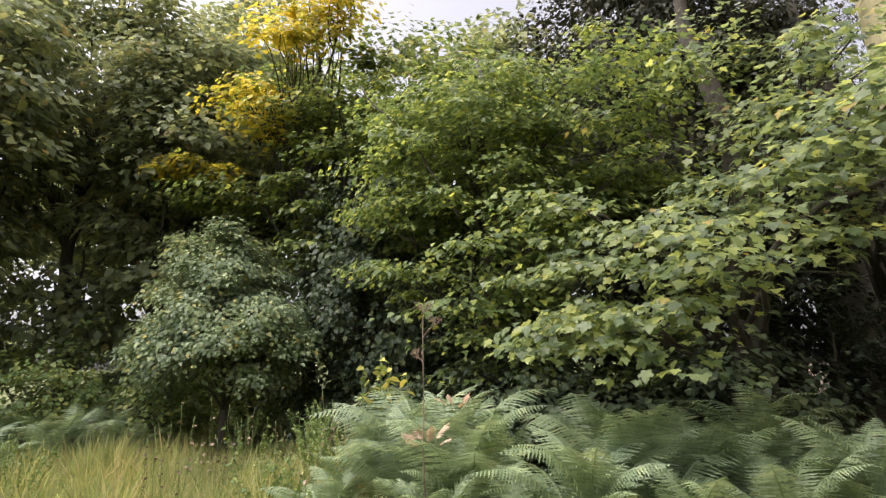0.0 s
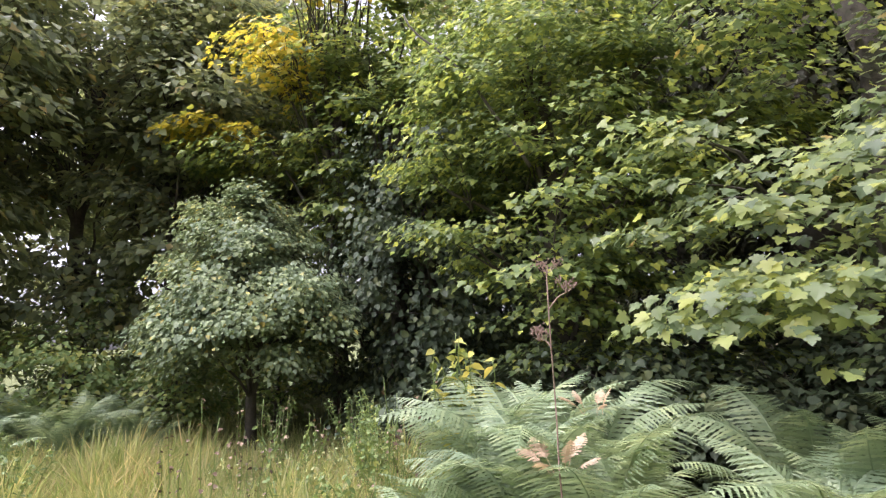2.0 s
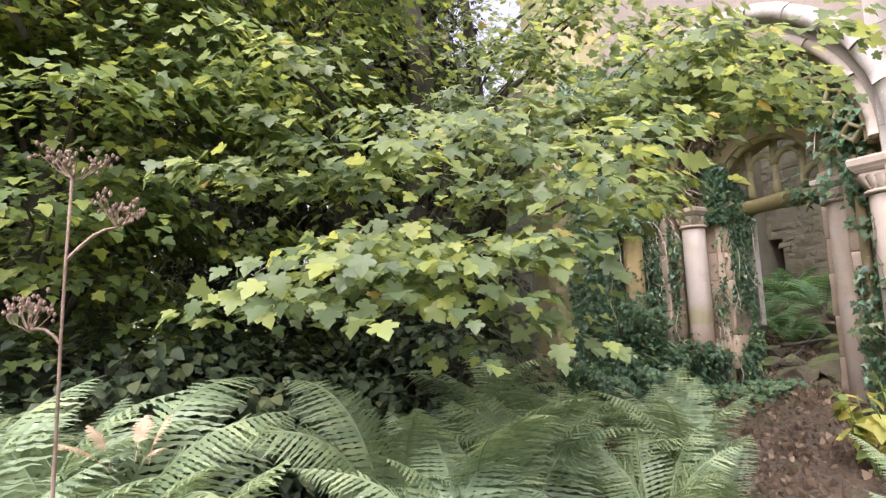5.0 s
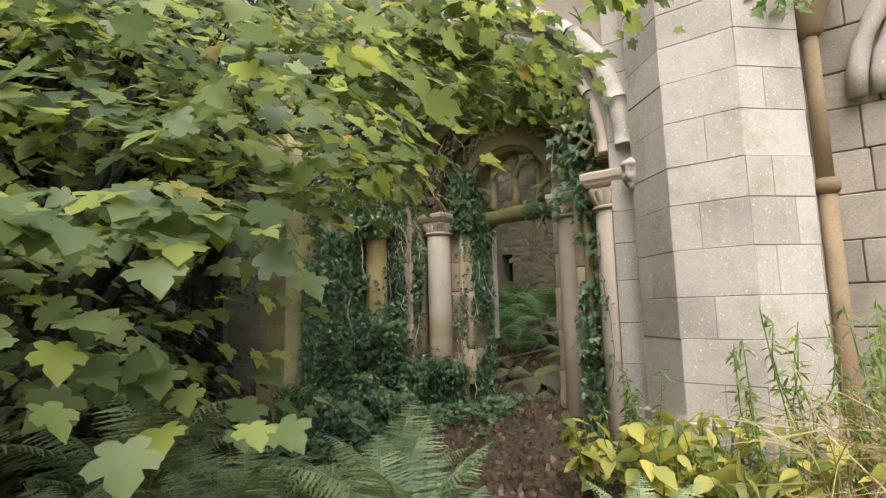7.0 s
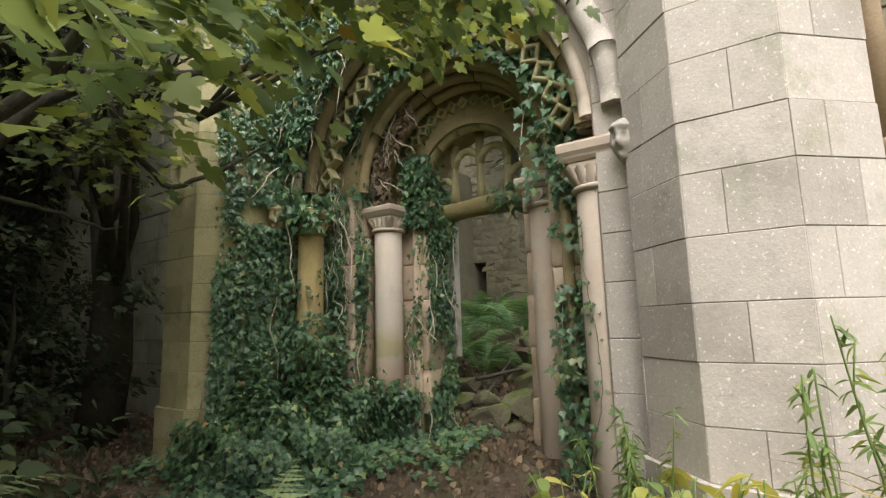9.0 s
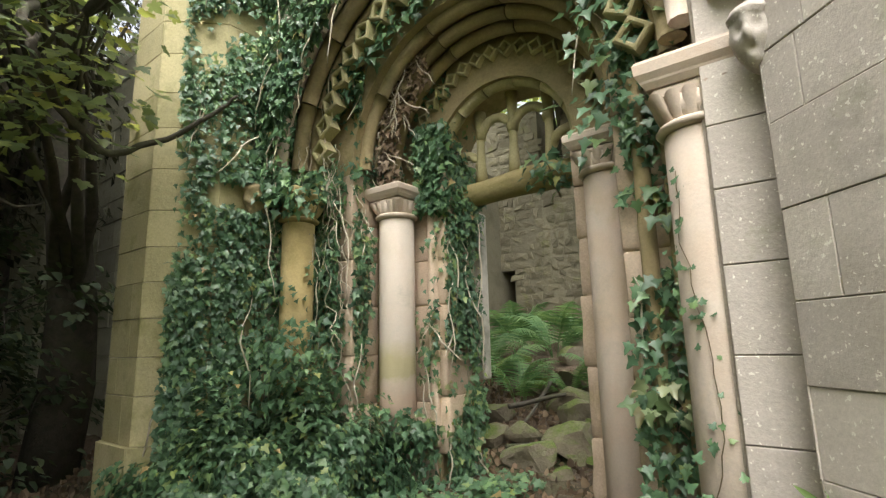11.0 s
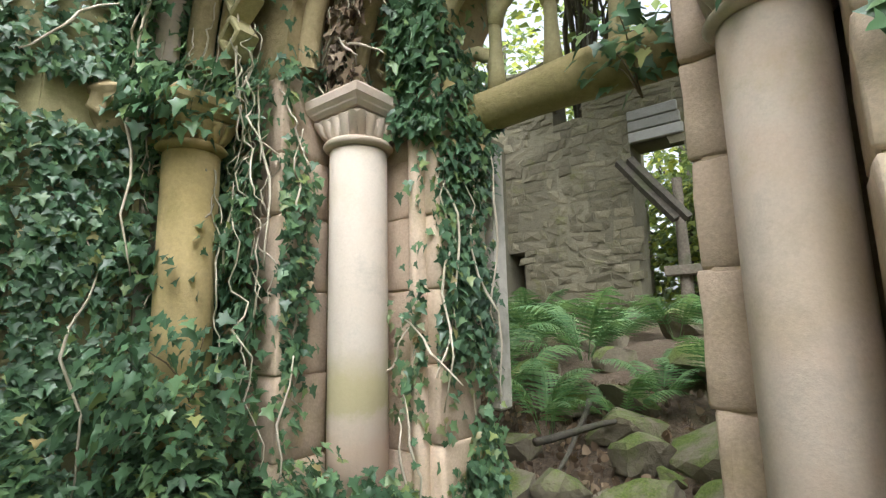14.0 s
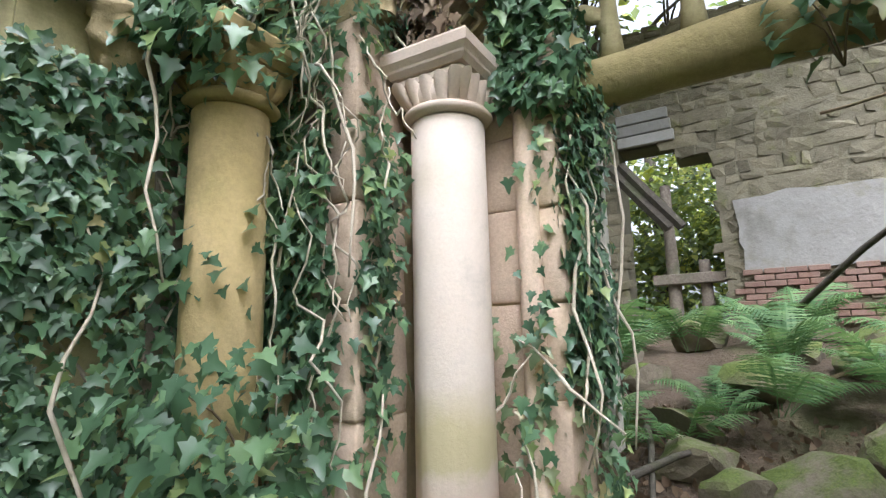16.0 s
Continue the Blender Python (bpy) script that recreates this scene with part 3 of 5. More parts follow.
# ---- columns with scalloped capitals ----
def column(x, y, z0, z1, r, mat, capmat, label, cap_h=0.2, drums=3, broken=False):
    root = empty("column", x, y, z0, label, "column", "portal columns")
    zs = np.linspace(z0, z1, drums + 1)
    for k in range(drums):
        a, b = zs[k] + (0.002 if k else 0), zs[k + 1] - 0.002
        prof = [(r - 0.006, a), (r, a + 0.008), (r * 1.004, (a + b) / 2), (r, b - 0.008), (r - 0.006, b)]
        me = lathe_mesh("shaft", [(q, z - z0) for q, z in prof], mat, 32)
        if k == 0 and broken:
            for v in me.vertices:
                if v.co.z < 0.02:
                    v.co.z += 0.10 * (0.5 + noise.noise(Vector((v.co.x * 9, v.co.y * 9, 1))))
        part("shaft", me, root)
    h = z1 - z0
    tor = [(r, h), (r + 0.018, h + 0.004), (r + 0.03, h + 0.018), (r + 0.018, h + 0.034), (r, h + 0.036)]
    part("neck_ring", lathe_mesh("neck_ring", tor, capmat, 32), root)
    # scallops: tapered cones from the ring out to the square block
    half = r * 1.1
    bz, tz = h + 0.034, h + 0.034 + cap_h * 0.5
    vs, fs = [], []
    per = 5
    for s in range(4):
        ca, sa = math.cos(s * math.pi / 2), math.sin(s * math.pi / 2)
        for k in range(per):
            c0 = -1 + (2 * k + 1) / per
            ring_n = 7
            o = len(vs)
            for lvl, (zz, grow) in enumerate(((bz, 0.0), ((bz + tz) / 2, 0.55), (tz, 1.0))):
                for i in range(ring_n):
                    b = math.pi * i / (ring_n - 1)
                    cy = (c0 + math.cos(b) / per * 0.93) * half
                    ang = math.atan2(cy, half)
                    lo = (r * math.cos(ang * 0.95), r * math.sin(ang * 0.95))
                    bulge = 0.34 * half * math.sin(b)
                    hi = (half * 0.93 + bulge * 0.55, cy)
                    px, py = lo[0] + (hi[0] - lo[0]) * grow, lo[1] + (hi[1] - lo[1]) * grow
                    vs.append((px * ca - py * sa, px * sa + py * ca, zz + (0.018 * math.sin(b) if lvl == 2 else 0)))
            for lvl in range(2):
                fs += [(o + lvl * ring_n + i, o + lvl * ring_n + i + 1, o + (lvl + 1) * ring_n + i + 1, o + (lvl + 1) * ring_n + i) for i in range(ring_n - 1)]
    part("scallops", mesh_from("scallops", vs, fs, capmat, True), root)
    part("capital", box_mesh("capital", -half * 0.97, half * 0.97, -half * 0.97, half * 0.97, bz + cap_h * 0.42, tz + cap_h * 0.28, capmat, 0.02), root)
    t2 = tz + cap_h * 0.24
    bm = bmesh.new()
    prof = [(half * 1.0, t2), (half * 1.10, t2 + cap_h * 0.12), (half * 1.12, t2 + cap_h * 0.17), (half * 1.22, t2 + cap_h * 0.30), (half * 1.24, t2 + cap_h * 0.52), (half * 1.18, t2 + cap_h * 0.6)]
    rows = [[bm.verts.new((sx * q, sy * q, z)) for sx, sy in ((-1, -1), (1, -1), (1, 1), (-1, 1))] for q, z in prof]
    for a, b in zip(rows, rows[1:]):
        for i in range(4):
            bm.faces.new((a[i], a[(i + 1) % 4], b[(i + 1) % 4], b[i]))
    bm.faces.new(rows[-1])
    bm.faces.new(rows[0][::-1])
    part("bell", lathe_mesh("bell", [(r, bz - 0.004), (r * 1.1, (bz + tz) / 2), (half, tz)], capmat, 28), root)
    part("abacus", to_bm_mesh("abacus", bm, capmat), root, "moulded square abacus")
    return root


column(4.03, 6.15, 0.86, 2.40, 0.13, STAINED_STONE, COLUMN_STONE, "pale pink sandstone column with a scalloped capital", 0.155, 1, True)
column(4.05, 4.55, 0.45, 2.40, 0.135, COLUMN_STONE, COLUMN_STONE, "sandstone column half hidden by ivy", 0.15, 1)
column(3.52, 3.97, 0.40, 2.32, 0.145, COLUMN_STONE, COLUMN_STONE, "tall sandstone column with a carved pale capital", 0.2, 1)
column(3.50, 6.62, 0.40, 2.36, 0.115, MUSTARD_STONE, MUSTARD_STONE, "mustard-stained column overgrown by ivy", 0.15, 2)

# jamb stones beside the opening
jamb = empty("door_jamb", 4.4, AY, 0.5, "pink sandstone jamb stones of the portal", "jamb")
for sgn in (1, -1):
    z = 0.55 if sgn < 0 else 0.75
    while z < 2.72:
        hgt = min(rng.uniform(0.26, 0.42), 2.76 - z)
        w = rng.uniform(-0.012, 0.012)
        y0, y1 = AY + sgn * ((0.44 if sgn > 0 else 0.545) + w), AY + sgn * (0.60 if sgn > 0 else 0.68)
        me = worn_block("jamb_stone", 4.21 + rng.uniform(-.045, -0.025) - 4.4, 4.47 - 4.4, min(y0, y1) - AY, max(y0, y1) - AY, z - 0.5, z + hgt - 0.003 - 0.5, PINK_STONE, 0.01 if sgn < 0 else 0.007)
        part("jamb_stone", me, jamb)
        z += hgt
    me = lathe_mesh("jamb_shaft", [(0.035, 0.3), (0.04, 0.34), (0.04, 2.2), (0.035, 2.24)], PINK_STONE, 12, 4.17 - 4.4, sgn * 0.56)
    if sgn > 0:
        part("jamb_shaft", me, jamb)
    # stones of the middle order
    z = 0.5
    while z < 2.72:
        hgt = min(rng.uniform(0.26, 0.4), 2.76 - z)
        y0, y1 = AY + sgn * 0.955, AY + sgn * 1.2
        part("jamb_stone", worn_block("jamb_stone", 3.735 - 4.4, 4.0 - 4.4, min(y0, y1) - AY, max(y0, y1) - AY, z - 0.5, z + hgt - 0.003 - 0.5, PINK_STONE, 0.008), jamb)
        y0, y1 = AY + sgn * 0.58, AY + sgn * 0.9
        part("jamb_stone", worn_block("jamb_stone", 4.185 - 4.4, 4.3 - 4.4, min(y0, y1) - AY, max(y0, y1) - AY, z - 0.5, z + hgt - 0.003 - 0.5, PINK_STONE, 0.008), jamb)
        z += hgt

for x, y, r in ((3.69, 4.14, 0.035), (3.70, 4.27, 0.04), (3.69, 6.58, 0.035)):
    part("jamb_shaft", lathe_mesh("jamb_shaft", [(r * 0.9, 0.0), (r, 0.04), (r, 2.2), (r * 0.9, 2.24)], PORTAL_STONE, 12, x - 4.4, y - AY), jamb)

post = tagged(new("door_post", box_mesh("door_post", 4.56, 4.66, 5.76, 5.83, 1.22, 2.5, PALE_WOOD, 0.012)), "pale weathered timber post at the doorway", "post")

# lintel beam with a rounded underside, and bar tracery over it
bm = bmesh.new()
prof = [(-0.13, 0.02), (-0.12, 0.09), (0.0, 0.12), (0.13, 0.10), (0.14, 0.0), (0.09, -0.09), (0.0, -0.115), (-0.09, -0.08)]
rows = []
for i in range(13):
    s = i / 12
    y = 4.86 + 1.04 * s
    k = 0.78 + 0.05 * math.sin(7 * s)
    rows.append([bm.verts.new((4.42 + a * k, y, 2.60 + b * k + 0.012 * math.sin(5 * s))) for a, b in prof])
for a, b in zip(rows, rows[1:]):
    for i in range(8):
        bm.faces.new((a[i], a[(i + 1) % 8], b[(i + 1) % 8], b[i]))
bm.faces.new(rows[0]), bm.faces.new(rows[-1][::-1])
tagged(new("lintel", to_bm_mesh("lintel", bm, LINTEL_STONE, True)), "rounded mossy lintel across the doorway", "lintel")
tracery = empty("tracery", 4.45, AY, 2.72, "mossy stone bar tracery over the lintel", "tracery")
for o in (-0.29, 0.0, 0.29):
    top = SPRING + math.sqrt(0.56 ** 2 - o * o)
    v, f = tube([(4.45, AY + o, z) for z in np.linspace(2.7, top, 6)], [0.05, 0.032, 0.032, 0.05], 8)
    part("mullion", mesh_from("mullion", local(tracery, v), f, OCHRE_STONE, True), tracery)
for o in (-0.435, -0.145, 0.145, 0.435):
    r = 0.145
    zc = SPRING + (0.24 if abs(o) < 0.2 else 0.0)
    pts = [(4.45, AY + o + r * math.cos(a), zc + r * 1.1 * math.sin(a)) for a in np.linspace(0.1, math.pi - 0.1, 9)]
    v, f = tube(pts, [0.04, 0.035, 0.04], 7)
    part("tracery_arc", mesh_from("tracery_arc", local(tracery, v), f, OCHRE_STONE, True), tracery)

# carved head stops at the feet of the hood, worn to plain lumps
for sgn in (1, -1):
    bm = bmesh.new()
    bmesh.ops.create_icosphere(bm, subdivisions=4, radius=1)
    for v in bm.verts:
        c = v.co.copy()
        g = lambda y, z, s: math.exp(-(((c.y - y) ** 2 + (c.z - z) ** 2) / (s * s)))
        front = 1.0 if c.x < 0 else 0.0
        k = 1 + 0.07 * noise.noise(c * 4 + Vector((sgn, 0, 0)))
        push = front * (0.30 * g(0, 0.0, 0.16) + 0.16 * g(0, 0.38, 0.3) - 0.28 * (g(0.32, 0.18, 0.17) + g(-0.32, 0.18, 0.17)) - 0.14 * g(0, -0.38, 0.16) + 0.18 * g(0, -0.68, 0.22) + 0.1 * (g(0.4, -0.15, 0.2) + g(-0.4, -0.15, 0.2)))
        jaw = 1 - 0.25 * max(0, -c.z)
        v.co = Vector((c.x * 0.085 * k - push * 0.085, c.y * 0.075 * k * jaw, c.z * 0.12 * k))
        if c.z > 0.55:
            v.co.x *= 1.25
            v.co.y *= 1.3
    hs = tagged(new("head_stop", to_bm_mesh("head_stop", bm, PORTAL_STONE if sgn > 0 else GREY_STONE, True)), "worn carved stone corbel at the foot of the arch", "corbel", "hood corbels")
    hs.location = (3.25, 6.77 if sgn > 0 else 3.72, 2.52)
    hs.rotation_euler = (0, radians(-10), radians(12 * sgn))
    hs.scale = (1.1, 1.1, 1.1)


# ---- octagonal turrets of coursed ashlar ----
def turret(name, cx, cy, top, mat, label, a_face=0.53):
    """An eight-sided buttress: core and single facing blocks."""
    root = empty(name, cx, cy, 0.0, label, "buttress", "facade buttresses", "structure")
    R = (a_face - 0.010) / math.cos(math.pi / 8)
    core = lathe_mesh("core", [(R, 0.0), (R, top)], JOINT, 8)
    core.transform(Matrix.Rotation(math.pi / 8, 4, "Z"))
    core.polygons.foreach_set("use_smooth", [False] * len(core.polygons))
    part("core", core, root)
    z, k = 0.1, 0
    while z < top - 0.1:
        hgt = rng.uniform(0.22, 0.30)
        for s in range(2, 7):
            ang = s * math.pi / 4
            a = a_face + rng.normal(0, 0.002) + (0.03 if z < 0.75 else 0)
            w = a * math.tan(math.pi / 8)
            cuts = [-w, w]
            if rng.random() < 0.45:
                cuts.insert(1, rng.uniform(-0.4, 0.4) * w)
            for c0, c1 in zip(cuts, cuts[1:]):
                g, ch, d = 0.0016, 0.0025, 0.07
                z0, z1 = z + g, z + hgt - g
                q = [(c0 + g, z0), (c1 - g, z0), (c1 - g, z1), (c0 + g, z1)]
                inn = [(c0 + g + ch, z0 + ch), (c1 - g - ch, z0 + ch), (c1 - g - ch, z1 - ch), (c0 + g + ch, z1 - ch)]
                vs = [(a - d, y * (a - d) / a, zz) for y, zz in q] + [(a - ch, y, zz) for y, zz in q] + [(a, y, zz) for y, zz in inn]
                fs = [(0, 3, 2, 1), (8, 9, 10, 11)] + [(i + b, (i + 1) % 4 + b, (i + 1) % 4 + b + 4, i + b + 4) for b in (0, 4) for i in range(4)]
                me = mesh_from("ashlar_block", vs, fs, mat)
                me.transform(Matrix.Rotation(ang, 4, "Z"))
                part("ashlar_block", me, root)
        z += hgt
        k += 1
    return root


turret("turret_1", 3.43, 3.19, 6.8, GREY_STONE, "pale grey octagonal stone buttress of coursed blocks")
turret("turret_2", 3.23, 7.37, 6.8, OCHRE_STONE, "ochre-stained octagonal stone buttress")


# ---- facade to both sides ----
def ashlar_wall(name, x, y0, y1, z0, z1, thick, mat, label, course=0.27, length=0.55, nat=300):
    root = tagged(new(name, box_mesh(name, x + 0.03, x + thick, y0, y1, z0, z1, mat, 0)), label, "wall", kind="structure")
    z, made = z0, 0
    while z < z1 - 0.05:
        hgt = min(rng.uniform(course * 0.85, course * 1.15), z1 - z)
        y = y0 - rng.uniform(0, length * 0.5)
        while y < y1 - 0.02:
            L = rng.uniform(length * 0.6, length * 1.3)
            a, b = max(y, y0), min(y + L, y1)
            if b - a > 0.03 and made < nat:
                dx = rng.normal(0, 0.004)
                part("ashlar_block", box_mesh("ashlar_block", x + dx, x + 0.06, a + .003, b - .003, z + .003, z + hgt - .003, mat, 0.007), root)
                made += 1
            y += L
        z += hgt
    return root


# This wall and turret_3 carry the shade under the leaves in their stone colour.
ashlar_wall("wall_4", 3.7, 7.6, 15.0, 0.2, 5.6, 0.5, SHADED_STONE, "shaded dark wall left of the portal", 0.3, 0.8)
ashlar_wall("wall_5", 3.75, -1.5, 2.75, 0.0, 6.5, 0.5, FACADE_STONE, "grey stone wall beyond the buttress", 0.28, 0.6)
turret("turret_3", 3.4, 11.9, 5.6, SHADED_STONE, "shaded ochre octagonal buttress further along the wall")
# slender engaged shaft and springing arch beside the right buttress
shaft = empty("wall_shaft", 3.5, 2.6, 0.2, "slender orange engaged shaft with a ring and leafy capital", "column")
part("shaft", lathe_mesh("shaft", [(0.052, 0.0), (0.052, 2.05)], ORANGE_STONE, 20), shaft)
part("shaft_ring", lathe_mesh("shaft_ring", [(0.052, 2.03), (0.075, 2.06), (0.08, 2.09), (0.07, 2.12), (0.05, 2.14)], ORANGE_STONE, 20), shaft)
part("shaft", lathe_mesh("shaft", [(0.048, 2.13), (0.048, 3.1)], ORANGE_STONE, 20), shaft)
part("capital", lathe_mesh("capital", [(0.05, 3.09), (0.08, 3.12), (0.09, 3.2), (0.15, 3.36), (0.16, 3.42)], ORANGE_STONE, 20), shaft)
part("abacus", box_mesh("abacus", -0.19, 0.19, -0.19, 0.19, 3.42, 3.5, ORANGE_STONE, 0.02), shaft)
blind = empty("blind_arch", 3.7, 1.6, 3.0, "moulded blind arch springing beside the shaft", "arch")
for rr, xx in ((0.78, 3.7), (0.66, 3.74)):
    pts = [(xx, 1.6 + rr * math.cos(a), 2.9 + rr * 1.2 * math.sin(a)) for a in np.linspace(0, math.pi, 18)]
    v, f = tube(pts, [0.06, 0.06], 8)
    part("arch_roll", mesh_from("arch_roll", local(blind, v), f, GREY_STONE, True), blind)


# ---- ruined room behind the doorway ----
def rubble_wall(name, x, y0, y1, z0, z1, mat_core, label, stones, holes=(), size=(0.3, 0.17), ragged=0.0):
    """Rough wall facing -x at x: core panels round the holes and single rubble stones set in it."""
    root = empty(name, x, (y0 + y1) / 2, z0, label, "wall", kind="structure")
    edges_y = sorted({y0, y1, *[h[0] for h in holes], *[h[1] for h in holes]})
    edges_z = sorted({z0, z1, *[h[2] for h in holes], *[h[3] for h in holes]})
    for a, b in zip(edges_y, edges_y[1:]):
        for c, d in zip(edges_z, edges_z[1:]):
            if not any(h[0] <= a and b <= h[1] and h[2] <= c and d <= h[3] for h in holes):
                part("wall_core", box_mesh("wall_core", 0.004, 0.55, a - root.location.y, b - root.location.y, c - z0, d - z0, mat_core, 0), root)
    z, made = z0, 0
    while z < z1:
        hgt = rng.uniform(size[1] * 0.7, size[1] * 1.5)
        y = y0 + rng.uniform(-0.2, 0)
        while y < y1:
            L = rng.uniform(size[0] * 0.35, size[0] * 1.3) * (1.7 if rng.random() < 0.12 else 1)
            a, b = max(y, y0), min(y + L, y1)
            cy, cz = (a + b) / 2, z + hgt / 2
            if b - a > 0.06 and made < stones and rng.random() < 0.96 and not any(h[0] - 0.02 < cy < h[1] + 0.02 and h[2] - 0.02 < cz < h[3] + 0.02 for h in holes):
                pr = rng.uniform(-0.016, 0.009)
                hw, hh = (b - a) / 2 - 0.012, hgt / 2 - 0.01
                j = lambda s: rng.uniform(-s, s)
                back = [(0.1, sy * hw + cy - root.location.y, sz * hh + cz - z0) for sy, sz in ((-1, -1), (1, -1), (1, 1), (-1, 1))]
                tilt = j(0.07)
                frnt = [(pr + j(.016), q[1] - tilt * (q[2] + z0 - cz) + j(0.034), q[2] + tilt * (q[1] + root.location.y - cy) + j(0.028)) for q in back]
                mid = (pr - 0.012, cy - root.location.y + j(.03), cz - z0 + j(.02))
                fs = [(i, (i + 1) % 4, (i + 1) % 4 + 4, i + 4) for i in range(4)] + [(i + 4, (i + 1) % 4 + 4, 8) for i in range(4)]
                part("rubble_stone", mesh_from("rubble_stone", back + frnt + [mid], fs, RUBBLE), root)
                made += 1
            y += L
        z += hgt
    return root


rubble_wall("wall_6", 10.0, 2.2, 10.5, 1.0, 6.0, MORTAR, "ruined rubble wall with a tall broken window opening", 1300,
                        [(5.95, 6.7, 1.7, 4.27), (5.5, 5.95, 1.7, 4.02), (8.55, 9.2, 1.7, 2.85), (7.4, 7.9, 4.9, 6.0)], (0.26, 0.13))
rubble_wall("wall_7", 10.9, 6.9, 10.5, 1.0, 5.0, MORTAR, "dark stone backing of a niche", 40, (), (0.5, 0.3))
side = rubble_wall("wall_8", 0, -3.2, 3.2, 0.5, 4.8, MORTAR, "mossy rubble side wall of the ruined room", 260, (), (0.4, 0.22))
side.rotation_euler = (0, 0, radians(-90))
side.location = (7.3, 9.4, 0.5)
side2 = rubble_wall("wall_9", 0, -3.0, 3.0, 0.5, 3.4, MORTAR, "low rubble wall closing the ruined room", 60, (), (0.5, 0.3))
side2.rotation_euler = (0, 0, radians(90))
side2.location = (7.2, 1.9, 0.5)

# grey jamb blocks beside the tall column
z = 0.3
while z < 5.2:
    hgt = rng.uniform(0.24, 0.32)
    part("ashlar_block", box_mesh("ashlar_block", 3.345, 3.39, 3.62, 3.925, z + .002, z + hgt - .002, GREY_STONE, 0.003), wall_front)
    part("ashlar_block", box_mesh("ashlar_block", 3.345, 3.39, 6.79, 6.86, z + .003, z + hgt - .003, OCHRE_STONE, 0.007), wall_front)
    z += hgt


def patch(name, x, y0, y1, z0, z1, mat, label, cat):
    """A thin sheet of plaster with a broken outline on the back wall."""
    n = 34
    cy, cz = (y0 + y1) / 2, (z0 + z1) / 2
    rim = []
    for i in range(n):
        a = 2 * math.pi * i / n
        k = 1 / max(abs(math.cos(a)), abs(math.sin(a))) * (1 + 0.13 * noise.noise(Vector((3 * math.cos(a), 3 * math.sin(a), y0))) + rng.normal(0, 0.02))
        rim.append((cy + (y1 - y0) / 2 * k * math.cos(a), cz + (z1 - z0) / 2 * k * math.sin(a)))
    vs = [(x, y, z) for y, z in rim] + [(x + 0.1, y, z) for y, z in rim]
    fs = [tuple(range(n))] + [(i, (i + 1) % n, (i + 1) % n + n, i + n) for i in range(n)]
    bm = bmesh.new()
    bv = [bm.verts.new(v) for v in vs]
    for f in fs:
        bm.faces.new([bv[i] for i in f])
    return tagged(new(name, to_bm_mesh(name, bm, mat)), label, cat)


patch("plaster_patch", 9.955, 2.9, 5.28, 2.36, 3.32, PLASTER, "pale grey broken plaster on the rubble wall", "plaster")
patch("plaster_patch", 9.96, 2.4, 3.6, 3.7, 4.4, PLASTER, "pale grey broken plaster on the rubble wall", "plaster")
bricks = empty("brick_patch", 9.95, 4.3, 1.7, "exposed red brick below the plaster", "brick patch")
for k in range(9):
    for i in range(9):
        if rng.random() < 0.88:
            y = 3.3 + i * 0.225 + (k % 2) * 0.11
            part("brick", box_mesh("brick", 0.0 + rng.normal(0, .006), 0.09, y - 4.3, y + 0.215 - 4.3, k * 0.078, k * 0.078 + 0.068, BRICK_RED, 0.006), bricks)
for k in range(3):
    z = 4.27 + k * 0.17
    tagged(new("lintel_board", box_mesh("lintel_board", 9.93, 10.1, 5.93 + 0.03 * k, 6.69, z, z + 0.155, PLASTER, 0.012)), "white-painted board over the window opening", "board", "window boards")
for dy in (0.0, 0.16):
    v, f = tube([(9.72, 6.8 - dy, 3.95), (9.7, 6.45 - dy, 3.47), (9.68, 6.08 - dy, 2.98)], [0.07, 0.065], 4, 0.03)
    tagged(new("fallen_beam", mesh_from("fallen_beam", v, f, BARK)), "dark timber beam leaning in the opening", "beam", "fallen beams")
for y, h in ((6.15, 2.3), (5.75, 1.2)):
    v, f = tube([(10.25, y, z) for z in np.linspace(1.4, 1.4 + h, 5)], [0.09, 0.07], 8, 0.04)
    tagged(new("timber_post", mesh_from("timber_post", v, f, WOOD, True)), "old round timber post inside the opening", "post")
tagged(new("sill_board", box_mesh("sill_board", 10.1, 10.3, 5.5, 6.4, 2.28, 2.42, WOOD, 0.01)), "dark timber rail across the opening", "rail")
for a, b, r in (((8.5, 5.35, 1.48), (6.9, 3.77, 2.81), 0.034), ((8.4, 5.3, 1.5), (7.4, 3.9, 1.55), 0.024), ((7.7, 4.6, 3.45), (6.6, 3.5, 3.2), 0.014), ((6.6, 4.9, 1.35), (8.6, 3.6, 1.5), 0.015), ((4.75, 5.72, 0.72), (5.35, 5.35, 0.66), 0.02), ((5.9, 5.9, 1.1), (5.0, 5.75, 0.78), 0.02), ((5.2, 5.95, 0.95), (5.9, 5.55, 1.02), 0.025)):
    v, f = tube(bent(a, b, 0.02, 8, 0.03), [r, r * 0.8, r * 0.5], 6)
    tagged(new("fallen_branch", mesh_from("fallen_branch", v, f, BARK if r > 0.018 else BROWN_STEM, True)), "thin fallen branch lying on the slope", "branch", "fallen branches")


# ---- trees ----
def around(points, each, spread):
    p = np.repeat(np.array(points, float), each, axis=0)
    return p + rng.standard_normal(p.shape) * np.array(spread)


